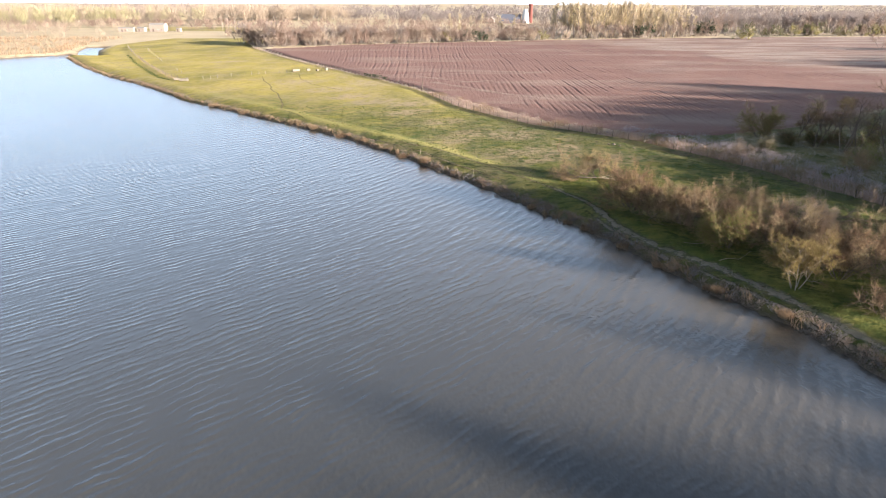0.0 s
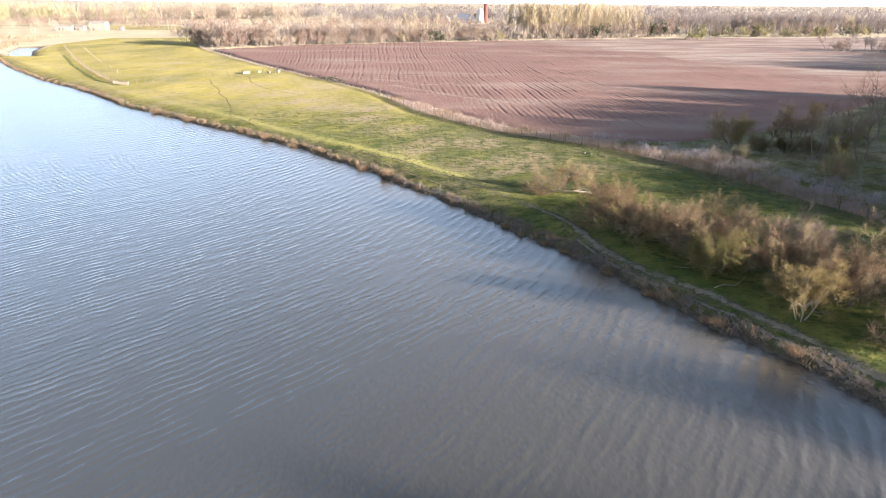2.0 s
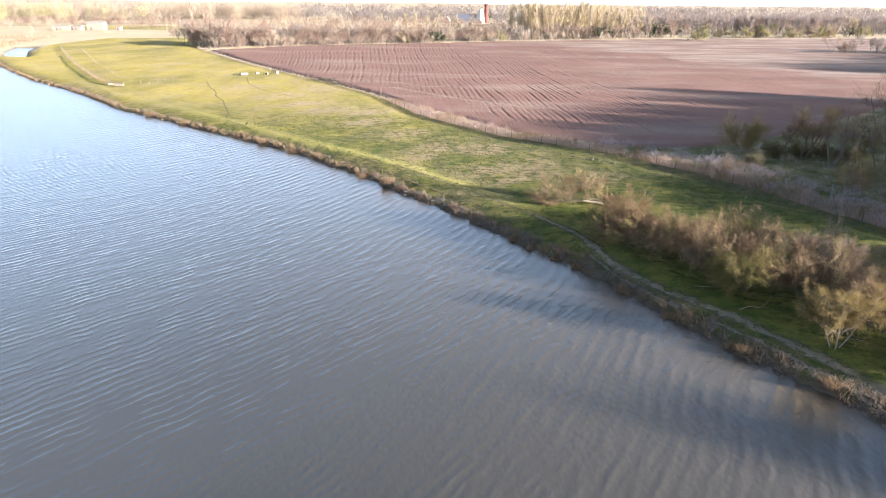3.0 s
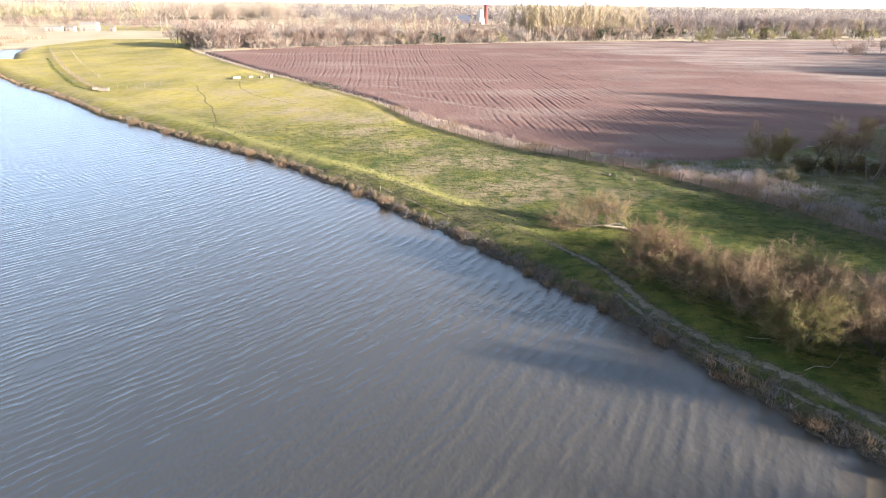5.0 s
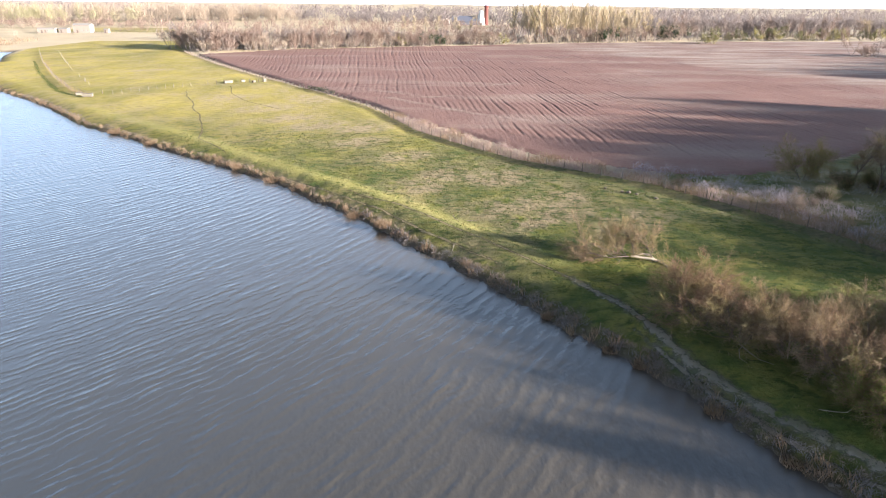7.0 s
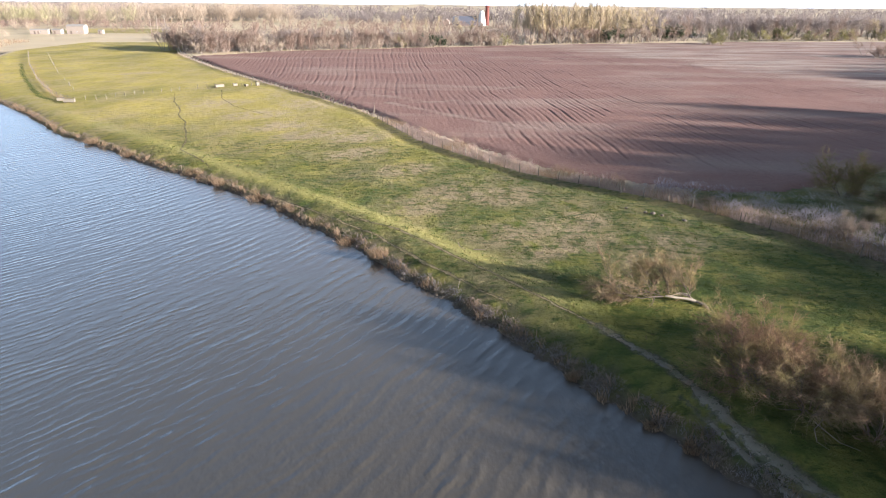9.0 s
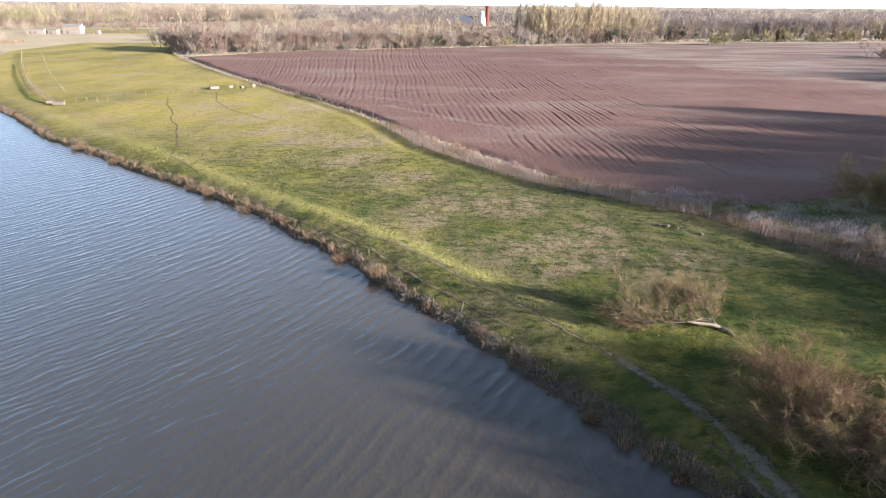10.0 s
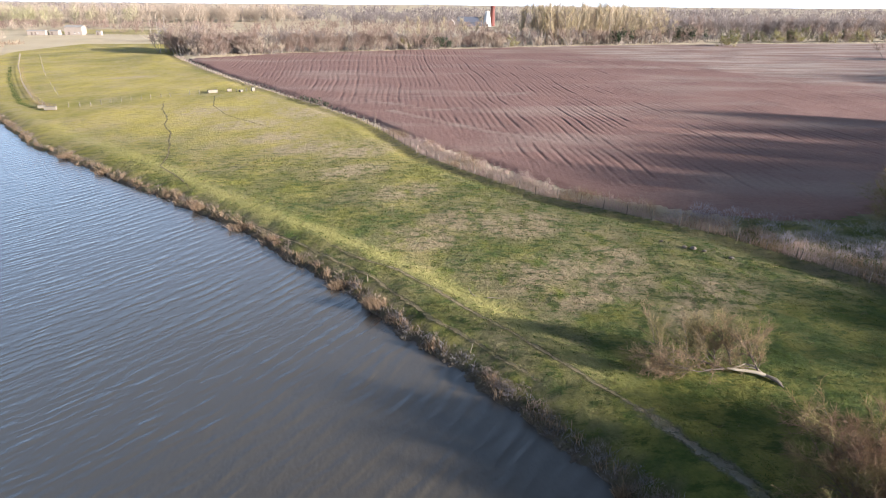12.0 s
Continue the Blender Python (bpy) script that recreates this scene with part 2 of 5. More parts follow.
GLASS_DARK = varied("dark_window_pane", (0.02, 0.022, 0.025), (0.04, 0.042, 0.05), 0.15, island=False, spec=0.5)


# ---- mesh helpers ----
def mesh_from(name, verts, faces, mats, smooth=False, attrs=None):
    """A mesh from an array of places and one of faces that all have the same number of corners."""
    verts, faces = np.asarray(verts, np.float32), np.asarray(faces, np.int32)
    me = bpy.data.meshes.new(name)
    n, k = faces.shape
    me.vertices.add(len(verts))
    me.vertices.foreach_set("co", verts.ravel())
    me.loops.add(n * k)
    me.loops.foreach_set("vertex_index", faces.ravel())
    me.polygons.add(n)
    me.polygons.foreach_set("loop_start", np.arange(0, n * k, k, dtype=np.int32))
    me.polygons.foreach_set("use_smooth", np.full(n, smooth))
    for key, values in (attrs or {}).items():
        me.attributes.new(key, "FLOAT", "POINT").data.foreach_set("value", np.asarray(values, np.float32))
    me.update(calc_edges=True)
    for m in mats if isinstance(mats, (list, tuple)) else [mats]:
        me.materials.append(m)
    return me


def part(name, geometry, mat, parent, label="", smooth=False):
    """Links (verts, faces) or a ready mesh as ONE mesh object under a thing or a part."""
    me = geometry if isinstance(geometry, bpy.types.Mesh) else mesh_from(name, *geometry, mat, smooth)
    ob = new(name, me)
    ob.parent = parent
    return tagged(ob, label)


def merge(*pieces):
    vs, fs, at = [], [], 0
    for v, f in pieces:
        vs.append(np.asarray(v, float))
        fs.append(np.asarray(f, int) + at)
        at += len(v)
    return np.concatenate(vs), np.concatenate(fs)


def box(x0, y0, z0, x1, y1, z1):
    v = np.array([(x, y, z) for z in (z0, z1) for x, y in ((x0, y0), (x1, y0), (x1, y1), (x0, y1))], float)
    f = [(3, 2, 1, 0), (4, 5, 6, 7), (0, 1, 5, 4), (1, 2, 6, 5), (2, 3, 7, 6), (3, 0, 4, 7)]
    return v, np.array(f)


def tubes(lines, radii, sides):
    """Tapered tubes along polylines: lines (n, k, 3), radii (n, k). Two sides give a ribbon."""
    n, k, _ = lines.shape
    d = lines[:, -1] - lines[:, 0]
    d /= np.linalg.norm(d, axis=1, keepdims=True) + 1e-9
    ref = np.where(np.abs(d[:, 2:3]) > 0.8, (1.0, 0.0, 0.0), (0.0, 0.0, 1.0))
    u = np.cross(d, ref)
    u /= np.linalg.norm(u, axis=1, keepdims=True) + 1e-9
    w = np.cross(d, u)
    spin = np.modf(np.abs(np.sin(np.arange(n) * 12.9898) * 43758.5))[0] * 6.283
    a = spin[:, None] + np.arange(sides) * (2 * np.pi / sides)
    ring = np.cos(a)[..., None] * u[:, None] + np.sin(a)[..., None] * w[:, None]
    v = lines[:, :, None] + radii[:, :, None, None] * ring[:, None]
    idx = np.arange(n * k * sides).reshape(n, k, sides)
    pairs = range(1) if sides == 2 else range(sides)
    f = [np.stack([idx[:, :-1, s], idx[:, :-1, (s + 1) % sides], idx[:, 1:, (s + 1) % sides], idx[:, 1:, s]], -1).reshape(-1, 4)
         for s in pairs]
    return v.reshape(-1, 3), np.concatenate(f)


def unit(v):
    return v / (np.linalg.norm(v, axis=-1, keepdims=True) + 1e-9)


def sprout(rng, start, way, length, radius, steps, wander, lift):
    """Polylines that set off along way and wander, drawn up (or down) by lift."""
    n = len(start)
    pts, p, d = [start], start, unit(way)
    for _ in range(steps):
        d = unit(d + rng.normal(0, wander, (n, 3)) + np.array([0, 0, lift]))
        p = p + d * (length / steps)[:, None]
        pts.append(p)
    lines = np.stack(pts, 1)
    radii = radius[:, None] * np.linspace(1.0, 0.35, steps + 1)[None]
    return lines, radii


def offshoots(rng, lines, radii, count, lo, hi, angle, ratio, thin):
    """Starts, directions, lengths and radii of branches that leave the given ones."""
    n, k, _ = lines.shape
    who = rng.integers(0, n, count)
    s = rng.uniform(lo, hi, count) * (k - 1)
    i = np.minimum(s.astype(int), k - 2)
    fr = (s - i)[:, None]
    p = lines[who, i] * (1 - fr) + lines[who, i + 1] * fr
    way = unit(lines[who, i + 1] - lines[who, i])
    side = unit(np.cross(way, rng.normal(0, 1, (count, 3))))
    ang = rng.normal(angle, 0.22, count)[:, None]
    d = way * np.cos(ang) + side * np.sin(ang)
    full = np.linalg.norm(lines[:, -1] - lines[:, 0], axis=1)[who]
    r = (radii[who, i] * (1 - fr[:, 0]) + radii[who, i + 1] * fr[:, 0]) * thin
    return p, d, full * ratio * rng.uniform(0.6, 1.25, count), r


def crown_shape(seed, height, spread, stems=1, trunk=0.35, limbs=14, boughs=70, twigs=900, twig=0.9, twig_w=0.012,
                leaves=0, leaf=0.06, lean=0.25, lift=0.12, stem_r=0.09, angle=0.75, droop=0.0, stem_lines=None, far=False, reach=(0.62, 0.85)):
    """Wood, twigs and leaves of a leafless or budding tree, standing at the origin."""
    rng = np.random.default_rng(seed)
    a = np.arange(stems) * 2.4 + rng.uniform(0, 6.28)
    out = spread * (0.10 if stems > 1 else 0.0)
    base = np.stack([np.cos(a) * out, np.sin(a) * out, np.full(stems, -0.15)], 1)
    way = np.stack([np.cos(a) * lean * (stems > 1), np.sin(a) * lean * (stems > 1), np.ones(stems)], 1) + rng.normal(0, 0.06, (stems, 3))
    l0, r0 = sprout(rng, base, way, height * rng.uniform(*reach, stems), np.full(stems, stem_r), 6, 0.10, 0.05)
    if stem_lines is not None:
        l0 = np.array(stem_lines, float)
        r0 = stem_r * np.linspace(1.0, 0.35, l0.shape[1])[None] * np.ones((len(l0), 1))
    p, d, ln, r = offshoots(rng, l0, r0, limbs, trunk, 0.97, angle, 0.5, 0.62)
    ln = np.clip(ln * spread / height * 1.7, 0.3, spread)
    l1, r1 = sprout(rng, p, d, ln, r, 4, 0.16, lift)
    p, d, ln, r = offshoots(rng, l1, r1, boughs, 0.25, 1.0, 0.65, 0.6, 0.6)
    l2, r2 = sprout(rng, p, d, np.maximum(ln, 0.25 * twig), np.maximum(r, twig_w), 3, 0.2, lift)
    some = np.concatenate([l2, l1[:, [0, 1, 2, 3]] * 0 + l1[:, [1, 2, 3, 4]]])
    rr = np.concatenate([r2, r1[:, 1:5]])
    p, d, ln, r = offshoots(rng, some, rr, twigs, 0.2, 1.0, 0.6, 0.0, 0.5)
    l3, r3 = sprout(rng, p, d, twig * rng.uniform(0.5, 1.3, twigs), np.full(twigs, twig_w) * rng.uniform(0.7, 1.3, twigs), 1 if far else 2, 0.22, lift - droop)
    wood = merge(tubes(l0, r0, 4), tubes(l1, r1, 2), tubes(l2, r2, 2)) if far else merge(tubes(l0, r0, 7), tubes(l1, r1, 5), tubes(l2, r2, 3))
    fine = tubes(l3, r3, 2)
    buds = None
    if leaves:
        who = rng.integers(0, twigs, leaves)
        f = rng.uniform(0.2, 1.0, leaves)[:, None]
        c = l3[who, 0] * (1 - f) + l3[who, -1] * f + rng.normal(0, leaf, (leaves, 3))
        s1, s2 = unit(rng.normal(0, 1, (leaves, 3))) * leaf, unit(rng.normal(0, 1, (leaves, 3))) * leaf * 0.7
        v = np.stack([c - s1, c + s2, c + s1, c - s2], 1).reshape(-1, 3)
        buds = v, np.arange(leaves * 4).reshape(-1, 4)
    return wood, fine, buds


def tree(name, label, category, x, y, seed, twig_mat, leaf_mat=None, bark=None, group="", turn=0.0, **shape):
    wood, fine, buds = crown_shape(seed, **shape)
    ob = new(name)
    ob.matrix_basis = pose(x, y, float(land(x, y)), 0, 0, turn)
    part("trunk", wood, bark or BARK, ob, smooth=True)
    part("crown", fine, twig_mat, ob)
    if buds:
        part("foliage", buds, leaf_mat, ob)
    return tagged(ob, label, category, group)


def blades(rng, xy, z, height, width, lean, drift=(0, 0), bend=0.35):
    """One bent stalk (a tapering ribbon of two faces) at each place."""
    n = len(xy)
    a = rng.uniform(0, 6.283, n)
    tip = np.stack([np.cos(a), np.sin(a)], 1) * (lean * rng.uniform(0.2, 1.0, n))[:, None] + np.array(drift)
    base = np.column_stack([xy, z])
    mid = base + np.column_stack([tip * bend * height[:, None], height * 0.55])
    top = base + np.column_stack([tip * height[:, None], height])
    b = rng.uniform(0, 6.283, n)
    s = np.column_stack([np.cos(b), np.sin(b), np.zeros(n)]) * (width / 2)[:, None]
    v = np.stack([base - s, base + s, mid + s * 0.8, mid - s * 0.8, top + s * 0.15, top - s * 0.15], 1).reshape(-1, 3)
    i = np.arange(n)[:, None] * 6
    f = np.concatenate([i + [0, 1, 2, 3], i + [3, 2, 4, 5]])
    return v, f


# ---- the plan: lake, meadow, field ----
EAST_SHORE = [(75, -300), (62, -120), (50, -30), (40, 10), (34, 28), (28.4, 39.7), (26.8, 43.3), (24.8, 47.4), (21.7, 51.6), (17.4, 58.3),
              (14.7, 63.3), (11.6, 68.4), (8.4, 72.6), (5.7, 76.3), (3.3, 79.6), (0.0, 84.5), (-4.2, 90.0), (-7.4, 93.3), (-10.6, 98.0),
              (-14.4, 102.7), (-20.0, 108.5), (-28.6, 118.4), (-36.0, 124.5), (-41.7, 129.6), (-54.2, 139.5), (-72, 154.9), (-78, 159),
              (-103, 186), (-135, 215.5), (-168, 251), (-196, 285), (-200, 293), (-205, 300)]
LAKE = np.array(EAST_SHORE + [(-214, 289), (-222, 276), (-262, 236), (-330, 200), (-480, 120), (-560, -300)], float)
POND = np.array([(-182, 290), (-190, 300), (-205, 325), (-216, 350), (-226, 348), (-214, 322), (-203, 304), (-192, 290)], float)
FENCE = np.array([(66, 20), (60, 48), (54, 66), (49.5, 77.9), (46.2, 84.2), (41.2, 95.4), (36.0, 103.0), (31.9, 109.2), (27.0, 115.6), (21.9, 119.7),
                  (14.9, 125.6), (8.6, 131.0), (1.4, 139.4), (-9.4, 155.2), (-18.5, 177.0), (-23.5, 187.2), (-37.6, 208), (-57.2, 234.5),
                  (-87.3, 277), (-122, 332), (-135, 356)], float)
FIELD = np.array([(-120, 331.5), (-71.5, 257.5), (-22.6, 188.5), (-9.6, 164.5), (1.9, 148.6), (7.1, 140), (15.0, 131.0), (23.6, 125.6), (29.4, 122.4),
                  (36.7, 120.5), (43, 121.7), (50.3, 124.5), (60, 130), (80, 145), (120, 180), (190, 240), (330, 330), (420, 470), (310, 505),
                  (188, 482), (141, 466), (84, 451), (30, 424), (-33, 395), (-86, 369)], float)


def edge_distance(poly, x, y, closed=True):
    """Distance to a polygon's outline, and whether inside."""
    x, y = np.asarray(x, float), np.asarray(y, float)
    best, inside = np.full(x.shape, 1e9), np.zeros(x.shape, bool)
    ends = np.roll(poly, -1, 0) if closed else poly[1:]
    for (ax, ay), (bx, by) in zip(poly, ends):
        dx, dy = bx - ax, by - ay
        t = np.clip(((x - ax) * dx + (y - ay) * dy) / (dx * dx + dy * dy), 0, 1)
        best = np.minimum(best, np.hypot(x - ax - t * dx, y - ay - t * dy))
        cross = (ay > y) != (by > y)
        inside ^= cross & (x < dx * (y - ay) / (dy if abs(dy) > 1e-9 else 1e-9) + ax)
    return best, inside


def waver(x, y, size, seed=0.0):
    """Smooth noise about -1 to 1 from a few turned waves, for whole arrays."""
    v = 0
    for n, (a, f, w) in enumerate(((0.3, 1.0, 0.40), (1.4, 1.7, 0.27), (2.5, 2.9, 0.18), (4.1, 5.3, 0.10), (5.2, 8.9, 0.05))):
        c, s = math.cos(a + seed), math.sin(a + seed)
        v = v + w * np.sin((x * c + y * s) * f / size * 6.283 + seed * 7 + n + 1.3 * np.sin((y * c - x * s) * f * 0.7 / size * 6.283 + n))
    return v


def shore(x, y):
    """Distance from the water's edge: more than 0 on land."""
    d, inside = edge_distance(LAKE, x, y)
    d = np.where(inside, -d, d)
    d2, in2 = edge_distance(POND, x, y)
    d = np.minimum(d, np.where(in2, -d2, d2))
    return d + 0.42 * waver(x, y, 3.1) + 0.5 * waver(x, y, 9.0, 1.0)


BANK_D = [-30, -8, -2, -0.4, 0.15, 0.5, 2.4, 4.6, 6.2, 9.0, 14, 40]
BANK_Z = [-4, -2, -0.7, -0.15, 0.06, 0.34, 0.80, 1.22, 1.15, 0.86, 0.95, 1.0]


def land(x, y):
    """The ground's height."""
    x, y = np.asarray(x, float), np.asarray(y, float)
    d = shore(x, y)
    z = np.interp(d, BANK_D, BANK_Z)
    far = np.clip((d - 4) / 10, 0, 1)
    z = z + far * (0.12 * waver(x, y, 26.0, 2.0) + 0.05 * waver(x, y, 5.0, 3.0)) + 0.03 * np.clip(d, 0, 1) * waver(x, y, 1.7, 4.0)
    df, _ = edge_distance(FENCE, x, y, closed=False)
    z = z - 0.45 * np.exp(-((df - 1.8) / 1.6) ** 2) * (d > 8)
    r = np.hypot(x, y)
    return z + np.clip((r - 900) / 2500, 0, 1) ** 1.5 * (2 + 5 * waver(x, y, 1900.0, 5.0))


def steps(*spans):
    out = []
    for a, b, s in spans:
        out += list(np.linspace(a, b, max(1, int(round((b - a) / s))), endpoint=False))
    return out + [spans[-1][1]]


def spread_out(start, end, first, ratio):
    v, s, sign = [start], first, 1 if end > start else -1
    while abs(v[-1] - start) < abs(end - start):
        v.append(v[-1] + sign * s)
        s *= ratio
    return v[1:]


def sheet(gx, gy):
    X, Y = np.meshgrid(gx, gy)
    nx, ny = len(gx), len(gy)
    i = (np.arange(ny - 1)[:, None] * nx + np.arange(nx - 1)[None]).ravel()
    return X.ravel(), Y.ravel(), np.stack([i, i + 1, i + nx + 1, i + nx], 1)


gx = spread_out(-235, -4500, 4, 1.16)[::-1] + steps((-235, -60, 1.7), (-60, 62, 0.72)) + spread_out(62, 4500, 1.2, 1.10)
gy = spread_out(34, -3000, 1.5, 1.18)[::-1] + steps((34, 150, 0.72), (150, 440, 1.8)) + spread_out(440, 4800, 4, 1.10)
X, Y, F = sheet(gx, gy)
D = shore(X, Y)
DF, _ = edge_distance(FENCE, X, Y, closed=False)
_, IN_FIELD = edge_distance(FIELD, X, Y)
DFIELD, _ = edge_distance(FIELD, X, Y)
fence_x = np.interp(Y, FENCE[:, 1], FENCE[:, 0])
on_meadow = (X < fence_x) & (Y < 438 + 0.15 * (X + 135)) & (X > np.interp(Y, [190, 300, 360], [-300, -190, -215]))
Z = land(X, Y)
DRY_SPOTS = [(-19, 143, 7, 4), (-7, 114, 4, 5), (-2, 120, 6, 5), (4, 104, 6, 4), (6, 98, 4, 3), (12, 108, 6, 4), (4, 119, 6, 4), (-30, 158, 8, 5),
             (-46, 180, 9, 6), (-60, 196, 9, 6), (20, 100, 5, 4), (-38, 196, 7, 9), (-110, 262, 10, 5), (-10, 132, 6, 4), (-7, 115, 7, 3.5), (5, 118, 6, 4), (6, 105, 6, 3), (11, 101.5, 6, 3), (-20, 142, 6, 4), (-20, 156, 7, 5), (-37.7, 167, 8, 5), (16, 96, 6, 3)]
dry = 0.34 + 0.40 * waver(X, Y, 24.0, 7.0)
for cx, cy, sx, sy in DRY_SPOTS:
    u, v = (X - cx) * 0.8 + (Y - cy) * 0.6, -(X - cx) * 0.6 + (Y - cy) * 0.8
    dry = np.maximum(dry, 1.4 * np.exp(-((u / sx) ** 2 + (v / sy) ** 2) ** 1.2))
dry = dry * np.where(X > 7, np.clip((Y - 90) / 9, 0.15, 1), 1)
scrub = np.where(on_meadow, 0.0, np.clip(np.minimum(DF, 9) / 3 - 0.6, 0, 1) * 0.8)
scrub = np.where((X > fence_x + 0.6) & (DF < 12) & (Y > 118), 0.95, scrub)
scrub = np.where((X > 30) & (Y < 260) & (X > fence_x) & ((Y < 131) | ((X > 52) & ~IN_FIELD)), 0.10 + 0.2 * waver(X, Y, 9.0, 2.5), scrub)
scrub = np.where((X > -310) & (X < -205) & (Y > 528) & (Y < 612), 0.12, scrub)
# mud at the water's edge, in patches behind it
dark_earth = np.clip(1.0 - (D - 0.2) / 0.9, 0, 1) + np.clip(0.75 - np.abs(D - 1.6) / 1.8, 0, 0.45) * (waver(X, Y, 2.6, 6.0) > 0)
# and a darker strip close along the fence line
dark_earth = np.maximum(dark_earth, 0.5 * np.exp(-((DF - 0.9) / 0.7) ** 2))
BERM = np.array([(-118, 205), (-88, 178), (-64, 158), (-47.2, 142.6), (-38.8, 133.4), (-30.0, 125.0), (-21.4, 117.4), (-13.8, 111.4), (-9.0, 106.6), (-3.6, 100.8), (-0.2, 96.8), (4.8, 90.0), (8.8, 84.6)], float)
to_berm, _ = edge_distance(BERM, X, Y, closed=False)
# Worn strip with painted sun, weaker towards both ends of the berm.
worn_lit = 0.85 * np.exp(-(to_berm / (1.35 + 0.5 * waver(X, Y, 14.0, 1.5))) ** 2) * np.clip((190 - Y) / 60, 0.25, 1) * np.clip((Y - 80) / 16, 0.1, 1)
# Lush grass on the near meadow, plus the tree shade painted there.
lush_shade = 0.9 * np.clip((X + 4 * waver(X, Y, 18.0, 3.0) - np.interp(Y, [40, 92, 139, 190], [-20, -7, -2, -14])) / 10, 0, 1)
lush_shade = np.maximum(lush_shade, np.clip((185 - Y) / 60, 0, 1) * np.clip(0.92 + 0.60 * waver(X, Y, 13.0, 5.5) + 0.25 * waver(X, Y, 4.0, 0.7), 0, 0.9))
ground = new("ground", mesh_from("ground", np.column_stack([X, Y, Z]), F, MEADOW, True,
                                 {"dry": np.clip(dry, 0, 1), "scrub": np.clip(scrub, 0, 1), "dark_earth": np.clip(dark_earth, 0, 1), "worn_lit": worn_lit, "lush_shade": lush_shade}))
tagged(ground, "spring meadow with green and dry yellow grass", "meadow", kind="structure")

v, f = box(-700, -500, -0.5, 110, 430, 0.0)
water = new("lake_water", mesh_from("lake_water", v[4:], [(0, 1, 2, 3)], WATER))
tagged(water, "rippled grey-brown lake water reflecting pale sky", "lake", kind="structure")


FIELD_TRACKS = [[(-30, 221), (-19, 224), (-5, 222.5), (8, 223.5), (19, 232)], [(-25, 214), (-14, 204.5), (-7, 199.5), (0, 203)],
                [(-18, 198.5), (-7, 185.6), (5, 172.5), (14, 165.5)],
                [(61, 322), (73, 312.5), (90, 304), (116, 316)]]


def make_field():
    """Ploughed soil: a sheet whose rows follow the furrows, which fan out slightly."""
    c = np.arange(-150, 420, 0.241)
    yy = np.array(steps((118, 140, 0.7), (140, 200, 1.6), (200, 300, 2.5), (300, 510, 5)))
    C, YY = np.meshgrid(c, yy)
    slope = np.interp(C, [-150, -45, -13, 25, 80, 160, 420], [-0.28, -0.17, -0.09, -0.06, -0.10, -0.12, -0.12])
    XX = C + slope * (YY - 190)
    XX = XX - 0.12 * waver(XX, YY, 30.0, 2.2) - 1.3 * waver(XX, YY, 130.0, 4.4)
    x, y = XX.ravel(), YY.ravel()
    d, inside = edge_distance(FIELD, x, y)
    d = np.where(inside, d, -d)
    wob = C.ravel() + 0.725
    gap = np.mod(wob / 1.45, 1.0) - 0.5
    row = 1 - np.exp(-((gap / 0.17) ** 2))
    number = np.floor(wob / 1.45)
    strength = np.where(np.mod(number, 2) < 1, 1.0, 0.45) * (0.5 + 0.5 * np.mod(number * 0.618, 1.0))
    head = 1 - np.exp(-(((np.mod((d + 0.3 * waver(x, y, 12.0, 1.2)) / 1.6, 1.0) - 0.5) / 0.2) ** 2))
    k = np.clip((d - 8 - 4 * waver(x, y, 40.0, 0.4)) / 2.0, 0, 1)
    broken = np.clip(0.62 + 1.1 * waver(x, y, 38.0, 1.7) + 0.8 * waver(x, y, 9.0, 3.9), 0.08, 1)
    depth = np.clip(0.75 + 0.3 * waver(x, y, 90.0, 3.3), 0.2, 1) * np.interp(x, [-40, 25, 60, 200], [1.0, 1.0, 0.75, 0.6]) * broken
    # Low along the furrows: sets their depth and their painted shade.
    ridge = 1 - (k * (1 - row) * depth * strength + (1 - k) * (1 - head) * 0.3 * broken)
    smooth = 0 * x
    for track in FIELD_TRACKS:
        q, _ = edge_distance(np.array(track, float), x, y, closed=False)
        smooth = np.maximum(smooth, np.exp(-((q / 1.3) ** 4)))
        ridge = np.minimum(ridge, 1 - 0.5 * np.exp(-(((q - 1.5) / 0.3) ** 2)))
    ridge = ridge * (1 - smooth) + smooth
    z = 1.10 + 0.18 * waver(x, y, 70.0, 2.7) + 0.20 * ridge + 0.03 * waver(x, y, 1.9, 1.1)
    low = land(x, y)
    rise = np.clip((d + 0.3) / 2.2, 0, 1)
    z = low + 0.015 + np.maximum(z - low, 0.04) * rise * rise * (3 - 2 * rise)
    # Soil turns paler beyond a slanting line, towards the far right.
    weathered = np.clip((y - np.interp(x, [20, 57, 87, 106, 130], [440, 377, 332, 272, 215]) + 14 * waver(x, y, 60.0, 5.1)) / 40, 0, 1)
    ny, nx = C.shape
    i = (np.arange(ny - 1)[:, None] * nx + np.arange(nx - 1)[None]).ravel()
    f = np.stack([i, i + 1, i + nx + 1, i + nx], 1)
    edge = d + 0.5 * waver(x, y, 4.0, 0.9)
    f = f[edge[f].min(1) > -0.2]
    used, f = np.unique(f, return_inverse=True)
    f = f.reshape(-1, 4)
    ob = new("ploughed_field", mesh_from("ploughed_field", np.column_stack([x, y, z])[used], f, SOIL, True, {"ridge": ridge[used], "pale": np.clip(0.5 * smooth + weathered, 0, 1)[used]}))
    return tagged(ob, "bare ploughed field of furrowed brown soil", "field", kind="structure")


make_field()


